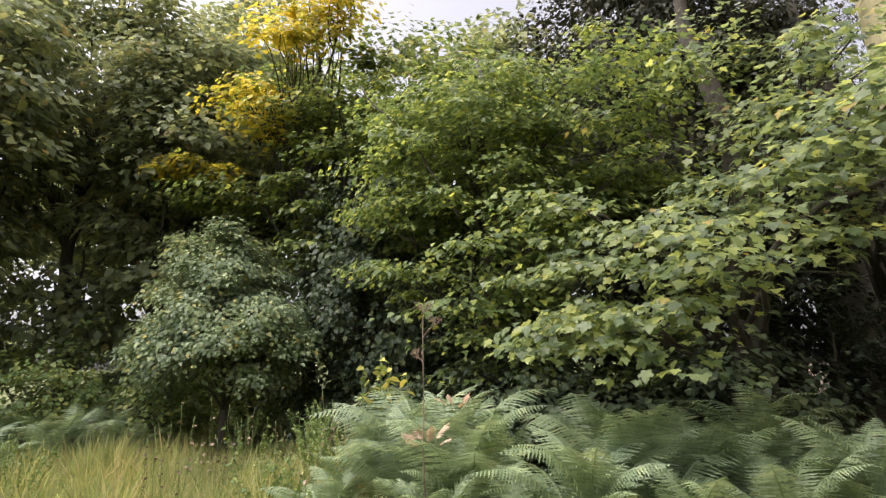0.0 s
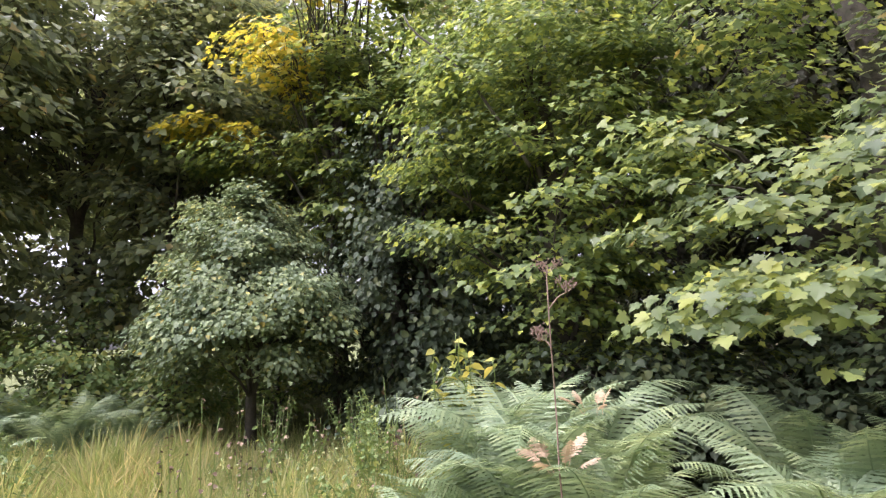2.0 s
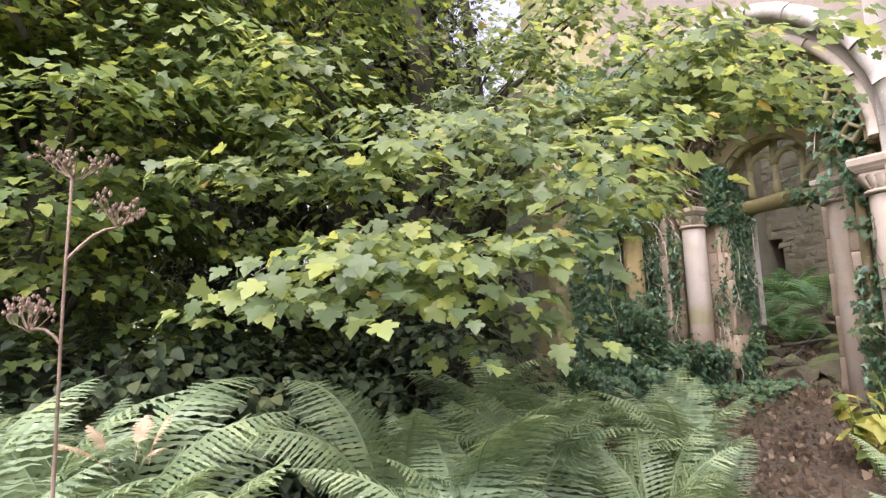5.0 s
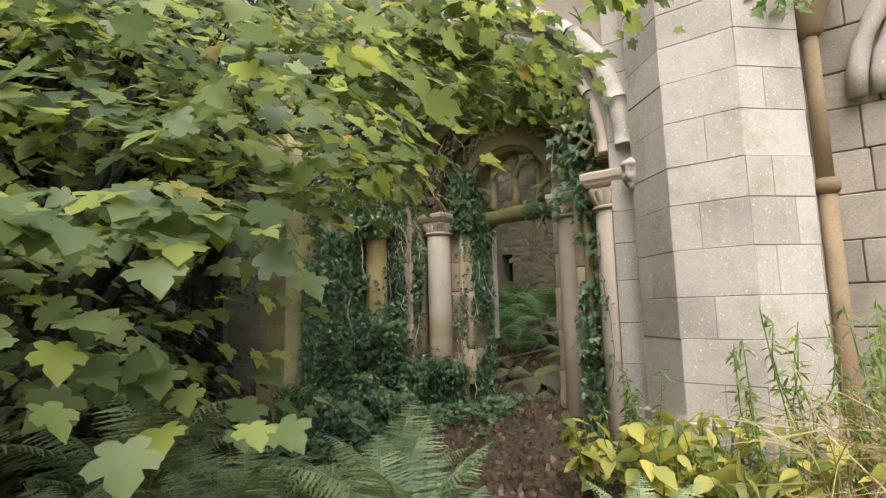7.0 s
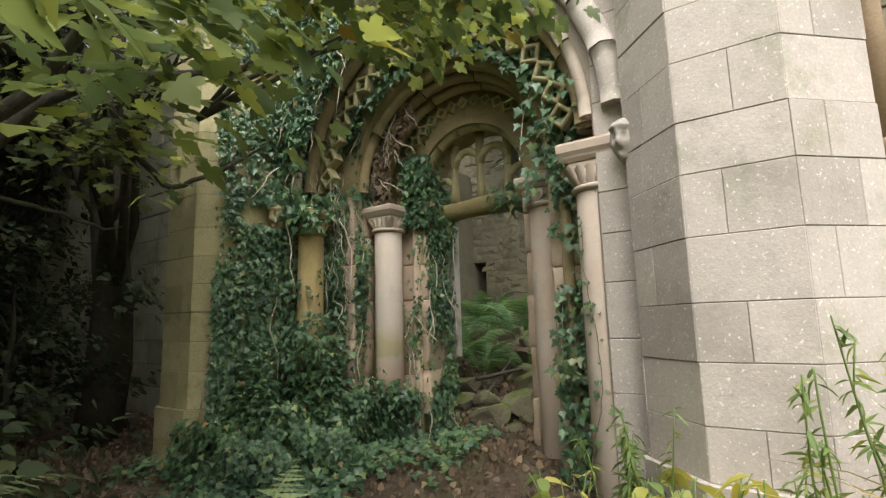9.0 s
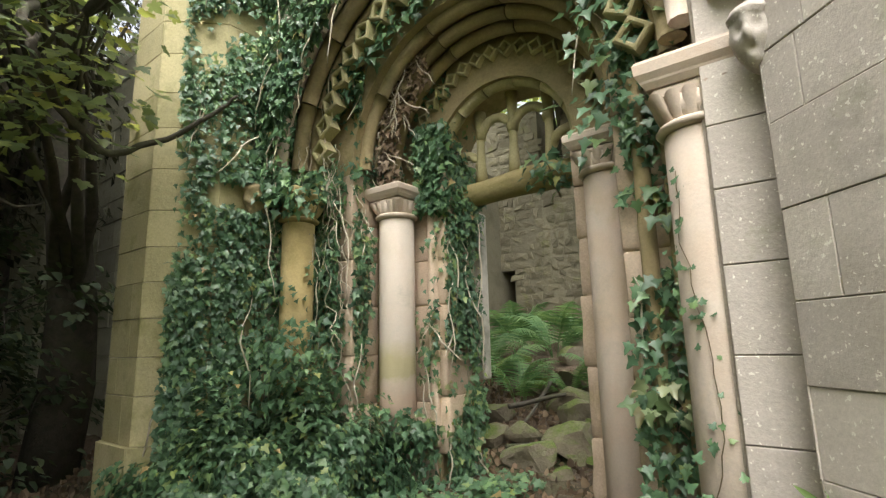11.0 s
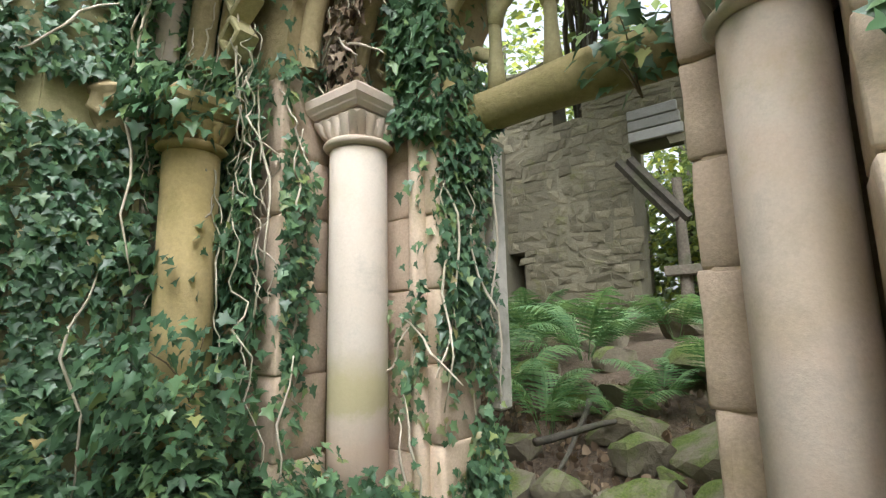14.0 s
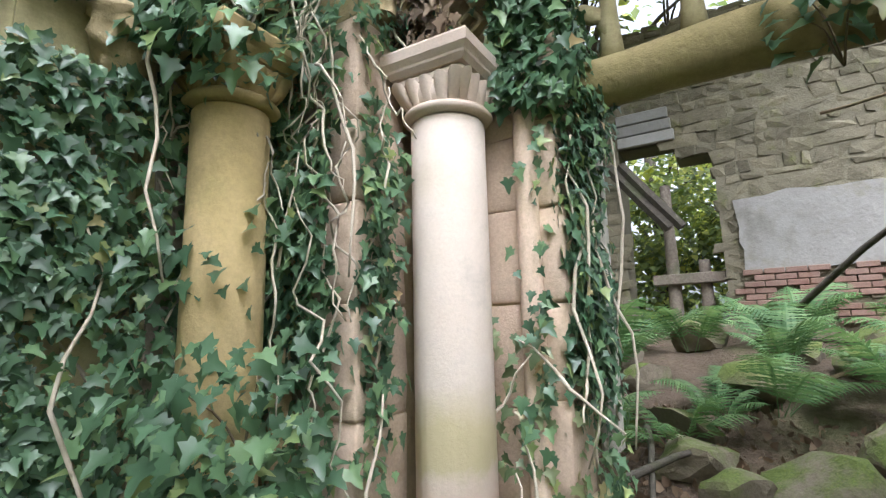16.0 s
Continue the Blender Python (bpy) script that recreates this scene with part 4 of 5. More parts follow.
low = around([(-0.75, 3.95, 1.65), (-0.6, 4.3, 1.85), (-0.5, 4.0, 1.85), (-0.1, 4.5, 2.4), (-0.4, 4.8, 2.5), (0.45, 3.95, 2.2), (0.8, 4.2, 2.25), (0.1, 4.2, 2.1), (-0.2, 4.1, 1.8), (0.5, 4.6, 2.7), (1.2, 4.6, 2.9), (1.5, 4.9, 3.1), (0.9, 5.2, 3.2), (0.2, 5.2, 3.1), (-0.8, 5.1, 2.9), (-0.9, 4.9, 2.2), (1.7, 4.05, 3.0), (1.3, 4.0, 2.8), (1.9, 4.3, 3.2), (1.5, 4.4, 3.05), (0.9, 3.9, 2.6), (1.4, 5.2, 3.8), (1.2, 5.6, 3.9), (1.7, 5.6, 4.3), (1.9, 5.2, 4.1), (2.1, 4.5, 3.35), (2.2, 4.3, 3.1)], 4, (0.22, 0.22, 0.12))
tree("sycamore_tree", (0.9, 7.4), (0.7, 7.2, 7.5), 0.16, np.vstack([low, crown_clumps((0.4, 6.3, 4.4), (1.8, 1.4, 1.2), 16)]), 58, 0.21, (0.045, 0.092), SYC_LEAF, SYC,
     "sycamore with low branches of green lobed leaves", limbs=12, flat=0.14, gap=0.6)
maple = tree("maple_tree", (-2.6, 7.4), (-2.5, 7.2, 6.5), 0.13, np.vstack([crown_clumps((-2.3, 6.6, 3.7), (1.7, 1.4, 2.3), 84, 0.6), crown_clumps((-3.3, 7.0, 4.6), (1.3, 1.0, 1.5), 30, 0.5), crown_clumps((-0.9, 6.9, 2.6), (1.4, 1.1, 1.8), 40, 0.6), crown_clumps((-0.8, 6.6, 4.6), (1.4, 1.0, 1.3), 34, 0.5)]), 150, 0.3, (0.05, 0.098), MAPLE_LEAF, MAPLE,
     "field maple with dense green leaves in layered sprays", limbs=14, flat=0.13)
v, f = tube(bent((-3.9, 5.9, 5.65), (-2.45, 6.1, 3.4), 0.12, 12, 0.05), [0.012, 0.018, 0.026], 6)
part("limb", mesh_from("limb", local(maple, v), f, BARK, True), maple)
tree("yellow_maple_tree", (-7.4, 9.2), (-7.2, 8.9, 9.6), 0.13, np.vstack([around([(-6.3, 7.7, 8.7), (-6.9, 7.6, 8.3), (-5.7, 7.8, 9.3), (-6.9, 7.8, 9.2), (-7.5, 7.6, 7.4), (-7.3, 7.7, 6.8), (-6.2, 8.0, 10.0), (-5.4, 8.0, 9.9)], 4, (0.35, 0.3, 0.22)), around([(-9.3, 7.7, 6.0)], 4, (0.35, 0.3, 0.12))]), 100, 0.3, (0.08, 0.15), MAPLE_LEAF, YELLOW,
     "tall maple turning yellow", limbs=16, flat=0.2)
tree("maple_tree", (-6.4, 9.8), (-6.2, 9.6, 8.0), 0.15, np.vstack([crown_clumps((-5.6, 8.8, 5.8), (2.8, 1.6, 3.0), 90, 0.5), crown_clumps((-7.6, 9.6, 8.0), (1.8, 1.3, 2.0), 26, 0.4), around([(-9.2, 7.9, 5.4), (-8.6, 8.0, 5.3)], 3, (0.4, 0.3, 0.2))]), 130, 0.38, (0.08, 0.145), MAPLE_LEAF, MAPLE,
     "tall maple with bright green leaves", limbs=12, flat=0.14)
tree("hawthorn_bush", (-7.2, 6.8), (-7.1, 6.8, 3.6), 0.07, np.vstack([crown_clumps((-6.95, 6.5, 1.85), (1.55, 1.2, 1.15), 70, 0.62, -0.5), crown_clumps((-7.3, 6.6, 2.8), (1.05, 0.9, 1.0), 44, 0.5), crown_clumps((-7.6, 6.8, 3.6), (0.7, 0.6, 0.8), 20, 0.3)]), 300, 0.19, (0.05, 0.09), TRI_LEAF, SMALL,
     "round grey-green hawthorn bush", "bush", 20, 0.5, 0.6)
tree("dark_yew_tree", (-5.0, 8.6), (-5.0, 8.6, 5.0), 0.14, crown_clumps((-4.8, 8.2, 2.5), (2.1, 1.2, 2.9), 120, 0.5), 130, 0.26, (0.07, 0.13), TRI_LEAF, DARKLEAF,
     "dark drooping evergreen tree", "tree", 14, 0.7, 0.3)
for k, (x, y, h, w) in enumerate([(-11.5, 8.5, 11, 2.4), (-15, 6, 12, 2.6), (-10.4, 10.2, 11.5, 2.4), (-7.4, 11.8, 9.0, 2.4), (-4.2, 11.2, 10, 2.4), (-13, 4.5, 10, 2.4), (-14, 8, 14, 2.8), (-12, 11, 14, 2.6), (-17, 5, 15, 3.2), (-9.5, 13.5, 11, 2.6), (-6, 14.5, 11, 2.6), (-3, 13.5, 11, 2.5), (-19, 11, 13, 3.2), (-14, 15, 13, 3.2), (-17, 1, 11, 2.8), (-1.5, 17, 12, 2.8)]):
    cl = np.vstack([crown_clumps((x, y, h * 0.64), (w, w * 0.8, h * 0.42), 84, 0.4), crown_clumps((x, y, h * 0.2), (w * 0.9, w * 0.7, h * 0.14), 14, 0.3)])
    tree("woodland_tree", (x, y), (x + rng.normal(0, .4), y, h * 0.95), 0.13, cl, 140, 0.44, (0.15, 0.28), RHOMB, FAR, "tall thin woodland tree with gaps of sky", limbs=22, flat=0.3, up=0.6)
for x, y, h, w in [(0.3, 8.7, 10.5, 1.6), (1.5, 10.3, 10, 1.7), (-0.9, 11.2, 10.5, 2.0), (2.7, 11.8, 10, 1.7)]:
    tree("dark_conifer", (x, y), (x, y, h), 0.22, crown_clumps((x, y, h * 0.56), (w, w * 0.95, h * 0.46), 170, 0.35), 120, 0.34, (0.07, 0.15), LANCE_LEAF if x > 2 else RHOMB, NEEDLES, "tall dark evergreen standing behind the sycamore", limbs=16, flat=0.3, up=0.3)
# Same bush throughout; from x = -8 on, darker leaves paint in the trees' shade.
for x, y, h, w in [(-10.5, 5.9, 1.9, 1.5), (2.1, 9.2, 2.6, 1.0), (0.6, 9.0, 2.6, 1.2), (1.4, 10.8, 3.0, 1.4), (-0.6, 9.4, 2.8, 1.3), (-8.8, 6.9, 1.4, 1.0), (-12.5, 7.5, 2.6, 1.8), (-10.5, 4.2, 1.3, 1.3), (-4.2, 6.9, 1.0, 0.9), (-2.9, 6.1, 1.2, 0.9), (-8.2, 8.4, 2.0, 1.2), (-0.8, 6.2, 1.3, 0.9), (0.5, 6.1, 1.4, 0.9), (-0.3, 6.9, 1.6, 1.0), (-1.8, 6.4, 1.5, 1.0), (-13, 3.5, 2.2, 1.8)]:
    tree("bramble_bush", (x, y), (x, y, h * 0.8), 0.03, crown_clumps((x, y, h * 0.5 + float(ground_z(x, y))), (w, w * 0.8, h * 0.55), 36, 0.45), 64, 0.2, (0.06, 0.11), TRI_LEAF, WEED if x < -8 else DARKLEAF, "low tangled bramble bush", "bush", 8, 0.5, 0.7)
tree("ivy_clad_tree", (2.9, 9.3), (2.2, 8.4, 7.0), 0.17, np.vstack([crown_clumps((1.5, 8.6, 5.4), (1.6, 1.6, 1.6), 70, 0.3), around([(2.0, 7.1, 3.2), (1.7, 7.3, 3.5), (2.2, 6.8, 3.5), (1.5, 7.0, 2.8), (1.9, 6.4, 3.7), (2.3, 7.0, 2.95)], 3, (0.2, 0.2, 0.12))]), 34, 0.22, (0.06, 0.11), SYC_LEAF, SYC, "tree with a dark ivy-clad trunk near the wall", limbs=14)
bough = empty("bare_bough", 2.0, 7.4, 3.6, "dark bare crooked bough with thin twigs", "branch")
for pts, r in (([(2.2, 8.3, 4.2), (2.0, 7.6, 3.7), (1.98, 7.1, 3.25), (2.08, 6.95, 2.9), (2.35, 6.9, 2.62), (2.62, 6.75, 2.78), (2.8, 6.5, 2.95), (2.84, 6.4, 3.02)], 0.035),
               ([(1.3, 7.4, 3.2), (1.7, 7.15, 2.95), (2.05, 6.98, 2.85)], 0.02), ([(1.2, 7.2, 2.45), (1.7, 7.2, 2.4), (2.0, 7.15, 2.3), (2.1, 7.1, 2.32)], 0.02), ([(2.0, 7.1, 3.2), (2.2, 6.7, 3.5), (2.5, 6.4, 3.75)], 0.014)):
    q = np.array(pts)
    s = np.linspace(0, len(q) - 1, 4 * len(q))
    q = np.stack([np.interp(s, range(len(q)), q[:, i]) for i in range(3)], 1) + rng.normal(0, 0.008, (len(s), 3))
    v, f = tube(q, [r, r * 0.7, r * 0.25], 7, 0.04)
    part("limb", mesh_from("limb", local(bough, v), f, BARK, True), bough)
# Added crown above the view, only to block sky light from the room.
tree("woodland_tree", (11.8, 8.2), (10.6, 7.2, 8.5), 0.2, crown_clumps((8.4, 5.8, 7.6), (3.0, 3.0, 1.3), 110, 0.2), 44, 0.45, (0.14, 0.24), RHOMB, MAPLE, "unseen tree crown added over the roofless room to shade it", limbs=12, flat=0.5)
for x, y, h, w in [(12.0, 6.4, 3.6, 1.3), (12.4, 5.0, 3.0, 1.2)]:
    tree("elder_bush", (x, y), (x, y, h), 0.05, crown_clumps((x, y, h * 0.55 + 1.4), (w, w, h * 0.5), 60, 0.3), 50, 0.25, (0.08, 0.14), TRI_LEAF, MAPLE, "bright green bush outside the broken window", "bush", 8, 0.6, 0.6)
# wood behind the walker and beyond the ruin
for x, y, h, w in [(6, -8, 11, 3.2), (-4, -9, 11, 3.2), (-12, -6, 11, 3.2), (15, 7, 9, 3.0), (13.5, 3, 8, 2.4), (14, 11, 10, 3), (7.5, 13, 10, 2.8)]:
    tree("woodland_tree", (x, y), (x, y, h * 0.95), 0.16, crown_clumps((x, y, h * 0.58), (w, w, h * 0.45), 90, 0.4), 44, 0.5, (0.16, 0.28), RHOMB, MAPLE if x > 10 else FAR, "tall green woodland tree", limbs=10, flat=0.7, up=0.5)


# ---- ferns ----
def frond_mesh(name, length, mat, arch_=0.55, pairs=30, wide=0.24, seed=1):
    """A fern frond: an arching rib with toothed leaflets on both sides."""
    r = np.random.default_rng(seed)
    vs, fs = [], []
    s = np.linspace(0, 1, pairs + 6)
    px = length * s * (1 - 0.12 * s)
    pz = length * (arch_ * 1.25 * s - arch_ * 1.15 * s ** 2.2)
    rib = np.stack([px, np.zeros_like(s), pz], 1)
    v, f = tube(rib, [0.006, 0.004, 0.001], 4)
    vs, fs = list(v), list(f)
    for k in range(5, len(s) - 1):
        u = (k - 5) / (len(s) - 6)
        L = wide * length * (math.sin(math.pi * min(1, 0.22 + 0.80 * u)) ** 0.8) * r.uniform(0.9, 1.08)
        if u > 0.97:
            L *= 0.6
        t = rib[min(k + 1, len(s) - 1)] - rib[k - 1]
        t /= np.linalg.norm(t)
        up = np.array([-t[2], 0, t[0]])
        for sgn in (-1, 1):
            d = 0.35 * t + sgn * np.array([0, 1.0, 0]) - 0.22 * up * r.uniform(0.3, 1.6)
            d /= np.linalg.norm(d)
            w0 = length / pairs * 0.44
            n = 4
            o = len(vs)
            for i in range(n + 1):
                q = i / n
                c = rib[k] + d * L * q - np.array([0, 0, 0.18]) * L * q * q
                w = w0 * (1 - q) ** 0.75 + 0.001
                vs += [c - t * w, c + t * w]
                if i < n:
                    c2 = rib[k] + d * L * (q + 0.72 / n) - np.array([0, 0, 0.18]) * L * q * q
                    vs += [c2 - t * w * 0.45, c2 + t * w * 0.45]
            for i in range(2 * n):
                a = o + 2 * i
                fs.append((a, a + 1, a + 3, a + 2))
    return mesh_from(name, vs, fs, mat)


FRONDS = [frond_mesh("frond", 1.0, FERN, a, 38, w, i) for i, (a, w) in enumerate([(0.7, 0.19), (0.55, 0.21), (0.9, 0.18), (0.45, 0.2)])]
FRONDS_SHADED = [frond_mesh("frond", 1.0, FERN_SHADED, a, 22, w, i + 9) for i, (a, w) in enumerate([(0.6, 0.26), (0.5, 0.28), (0.75, 0.26)])]
DEAD_FROND = frond_mesh("dead_frond", 1.0, DEAD, 0.3, 9, 0.2, 30)


def fern(x, y, length, count, meshes=None, tilt=(28, 68), label="green fern with arching toothed fronds", z=None, clear=True):
    meshes = meshes or FRONDS
    z = float(ground_z(x, y)) if z is None else z
    root = empty("fern", x, y, z, label, "fern", "ferns")
    for k in range(count):
        L = length * rng.uniform(0.75, 1.1)
        az = 2 * math.pi * k / count + rng.uniform(-0.35, 0.35)
        m = Matrix.LocRotScale(Vector((0.05 * math.cos(az), 0.05 * math.sin(az), 0)), Euler((rng.uniform(-.3, .3), -radians(rng.uniform(*tilt)), az)), Vector((L, L, L)))
        if clear:
            tipw = np.array([[*(root.location + m @ Vector((t, 0, 0.35 * t)))] for t in (0.4, 0.7, 0.95)])
            over = tipw * (1, 1, 0) + (0, 0, 1.5)
            if not (off_path(tipw, 0.4).all() and off_path(over, 0.24).all()):
                continue
        ob = part("frond", meshes[rng.integers(len(meshes))], root)
        ob.matrix_basis = m
    return root


for x, y, L, n in [(-1.95, 3.8, 1.15, 17), (-1.5, 3.75, 1.1, 15), (-2.25, 4.25, 1.3, 18), (-1.75, 4.4, 1.3, 17), (-2.7, 4.7, 1.1, 13), (-1.55, 3.25, 0.85, 13), (-0.65, 3.6, 1.05, 16), (-0.3, 3.85, 1.05, 15), (-0.55, 4.3, 1.15, 13), (-0.05, 3.5, 0.75, 11),
                   (0.1, 4.05, 1.0, 14), (0.4, 4.35, 1.0, 13), (0.7, 4.7, 0.9, 12), (0.0, 4.7, 1.0, 12), (-2.2, 5.1, 1.1, 12), (-3.1, 5.3, 1.0, 11), (-7.5, 3.3, 0.9, 12), (-8.0, 3.8, 1.0, 12), (-7.0, 2.8, 0.8, 11), (-8.4, 4.9, 1.1, 13), (-8.9, 5.3, 1.2, 14), (-9.4, 5.0, 1.1, 13), (-9.0, 5.9, 1.1, 12), (-8.0, 5.6, 0.9, 11), (-10.2, 5.2, 1.1, 12),
                   (1.55, 4.8, 0.7, 11), (0.6, 5.4, 1.1, 12), (0.95, 4.05, 0.95, 15), (1.35, 4.35, 0.9, 14), (0.55, 3.8, 0.9, 14), (1.15, 3.95, 0.7, 11), (1.7, 4.6, 0.75, 12), (1.3, 3.0, 0.7, 12), (1.7, 3.3, 0.6, 11), (-0.95, 3.2, 0.75, 10), (0.42, 2.3, 0.9, 15), (0.95, 1.9, 1.0, 12), (-2.5, 3.45, 0.85, 11), (-2.3, 3.1, 0.6, 9)]:
    fern(x, y, L, n)
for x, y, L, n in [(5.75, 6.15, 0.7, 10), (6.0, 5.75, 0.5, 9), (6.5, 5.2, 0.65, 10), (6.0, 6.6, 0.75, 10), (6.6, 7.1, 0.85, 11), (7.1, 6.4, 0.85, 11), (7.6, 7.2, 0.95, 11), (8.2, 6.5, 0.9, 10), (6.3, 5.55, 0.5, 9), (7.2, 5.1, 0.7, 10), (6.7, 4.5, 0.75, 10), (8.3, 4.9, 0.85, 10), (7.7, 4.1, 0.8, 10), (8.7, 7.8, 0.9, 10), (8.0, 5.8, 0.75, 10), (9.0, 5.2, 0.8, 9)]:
    fern(x, y, L, max(6, n - 3), FRONDS_SHADED, (18, 52), "lush green fern among mossy rocks")
fern(-1.68, 3.42, 0.26, 6, [DEAD_FROND], (20, 70), "withered pinkish-brown fern frond", 0.85, False)
fern(-1.56, 3.72, 0.2, 5, [DEAD_FROND], (20, 70), "withered pinkish-brown fern frond", 1.1, False)

# ---- ivy ----
def ivy(name, profile, z0, z1, n, mat, size, label, density=None, thick=(0.01, 0.10), shape=None, stems=0, hang=(0.4, 1.1)):
    """Ivy on the faces of a stepped plan line (outward to its right hand side when walked); density(s, y, z) keeps a share."""
    pl = np.array(profile, float)
    seg = np.diff(pl, axis=0)
    ln = np.linalg.norm(seg, axis=1)
    cum = np.concatenate([[0], np.cumsum(ln)])
    u = rng.uniform(0, cum[-1], n)
    k = np.clip(np.searchsorted(cum, u) - 1, 0, len(seg) - 1)
    xy = pl[k] + seg[k] * ((u - cum[k]) / ln[k])[:, None]
    nrm = np.stack([seg[k][:, 1], -seg[k][:, 0]], 1) / ln[k][:, None]
    z = rng.uniform(z0, z1, n)
    p = np.column_stack([xy, z])
    N = np.column_stack([nrm, np.zeros(n)])
    keep = np.ones(n, bool)
    if density is not None:
        keep = rng.random(n) < density(u / cum[-1], p)
    lump = np.array([noise.noise(Vector(q) * 2.2) for q in p])
    keep &= rng.random(n) < np.clip(0.75 + 1.6 * lump, 0.05, 1)
    keep &= ~((np.hypot(p[:, 1] - 6.8, p[:, 2] - 2.52) < 0.095) & (p[:, 0] < 3.5))
    p, N, lump = p[keep], N[keep], lump[keep]
    p = p + N * (rng.uniform(*thick, len(p)) + np.clip(lump, 0, 1) * thick[1] * 0.8)[:, None]
    root = empty(name, *p.mean(0), label, "ivy")
    nn = N + np.array([0, 0, 0.45]) + rng.standard_normal(p.shape) * 0.35
    tips = np.array([0, 0, -1.0]) + rng.standard_normal(p.shape) * 0.55 + N * 0.2
    ob = part("leaves", leaves_mesh("leaves", p, nn, tips, size, shape or IVY_LEAF, mat, 0.3), root)
    ob.location = -root.location
    tagged(ob, kind="stuff")
    for _ in range(stems):
        i = rng.integers(len(p))
        a = p[i] + N[i] * 0.03
        b = a + np.array([rng.normal(0, 0.15) * -N[i][1], rng.normal(0, 0.15) * N[i][0], -rng.uniform(*hang)])
        v, f = tube(bent(a, b, 0, 10, 0.14), [0.003, 0.0065, 0.003], 5)
        part("stem", mesh_from("stem", local(root, v), f, DRY_STEM, True), root)
    return root


LEFT = [(2.82, 7.02), (3.0, 6.85), (3.2, 6.8), (3.72, 6.76), (3.72, 6.34), (4.17, 6.31), (4.17, 5.85), (4.5, 5.8)]


def left_cover(s, p):
    s = 1 - s
    d = np.full(len(p), 0.5)
    d[s > 0.80] = 1.0
    d[(s > 0.45) & (s < 0.72)] = 0.8
    d[s < 0.13] = 0.9
    mid = (s > 0.13) & (s < 0.34)
    d[mid] = np.where(p[mid, 2] > 1.45, 0.04, 0.3)
    near1 = np.hypot(p[:, 0] - 4.03, p[:, 1] - 6.15) < 0.24
    d[near1 & (p[:, 2] > 1.0) & (p[:, 2] < 2.6)] = 0.0
    return d


ivy("ivy", [(a, b) for a, b in LEFT], 0.5, 4.6, 52000, IVY, (0.028, 0.056), "dark green ivy covering the portal jamb", left_cover, stems=42)


def right_cover(s, p):
    d = np.where(p[:, 2] > 2.4, 0.55, 0.3)
    return d


ivy("ivy", [(3.73, 4.36), (3.72, 4.10)], 0.5, 4.2, 4200, IVY, (0.034, 0.066), "ivy climbing between the sandstone columns", right_cover, stems=8)
ivy("ivy", [(3.72, 6.7), (3.72, 4.0)], 3.2, 5.0, 5000, IVY, (0.045, 0.08), "ivy hanging under the outer arch", lambda s, p: np.where(np.abs(np.hypot(p[:, 1] - AY, p[:, 2] - SPRING) - 1.2) < 0.25, 0.7, 0.0))

ivy("ivy", [(3.33, 7.0), (3.33, 5.9)], 2.5, 4.5, 11000, IVY, (0.034, 0.068), "ivy spread over the arch stones", lambda s, p: np.where((np.hypot(p[:, 1] - AY, p[:, 2] - SPRING) > 1.12) & (p[:, 2] < 4.4), 0.7, 0.0), stems=14)
ivy("dead_ivy", [(3.98, 6.35), (3.98, 5.75)], 2.62, 3.6, 1700, LITTER, (0.03, 0.06), "brown dead ivy and twigs clinging to the inner arch", lambda s, p: np.where(np.abs(np.hypot(p[:, 1] - AY, p[:, 2] - SPRING) - 0.93) < 0.22, 0.8, 0.0), (0.0, 0.08), None, 26, (0.08, 0.3))
ivy("ivy", [(4.16, 6.0), (4.16, 5.72)], 2.45, 3.1, 700, IVY, (0.04, 0.07), "ivy beside the inner arch", None)
# ivy mound at the foot of the jamb
d = unit(rng.standard_normal((20000, 3)))
d[:, 2] = np.abs(d[:, 2])
c = np.where(rng.random((20000, 1)) < 0.6, np.array([[3.45, 6.45, 0.45]]), np.array([[3.05, 6.75, 0.4]]))
lump = np.array([0.78 + 0.55 * noise.noise(Vector(q) * 2.1) for q in d])[:, None]
mp = c + d * np.array([0.66, 0.66, 0.85]) * lump * rng.uniform(0.75, 1.1, (20000, 1))
mound = empty("ivy_mound", 3.4, 6.5, 0.45, "thick mound of dark ivy at the foot of the wall", "ivy")
ob = part("leaves", leaves_mesh("leaves", mp, d + np.array([0, 0, 0.4]) + rng.standard_normal(d.shape) * 0.35, d * 0.3 + np.array([0, 0, -1.0]) + rng.standard_normal(d.shape) * 0.5, (0.030, 0.058), IVY_LEAF, IVY, 0.3), mound)
ob.location = -mound.location
tagged(ob, kind="stuff")


# ivy creeping over the ground before the mound
n = 9000
gp = np.column_stack([rng.uniform(1.9, 4.3, n), rng.uniform(5.1, 7.4, n)])
near = np.array([noise.noise(Vector((x * 1.6, y * 1.6, 3))) for x, y in gp])
gp = gp[(near + 0.8 - np.hypot((gp[:, 0] - 3.25) / 1.1, (gp[:, 1] - 6.45) / 1.0) * 0.72 > rng.uniform(0, 0.5, n))]
gp = np.column_stack([gp, ground_z(gp[:, 0], gp[:, 1]) + rng.uniform(0.01, 0.12, len(gp))])
tagged(new("ground_ivy", leaves_mesh("ground_ivy", gp, np.array([-0.2, -0.2, 1.0]) + rng.normal(0, .3, gp.shape), rng.normal(0, 1, gp.shape) * np.array([1, 1, 0.2]), (0.035, 0.07), IVY_LEAF, IVY, 0.0)), "ivy creeping over bare earth", "ivy", kind="stuff")


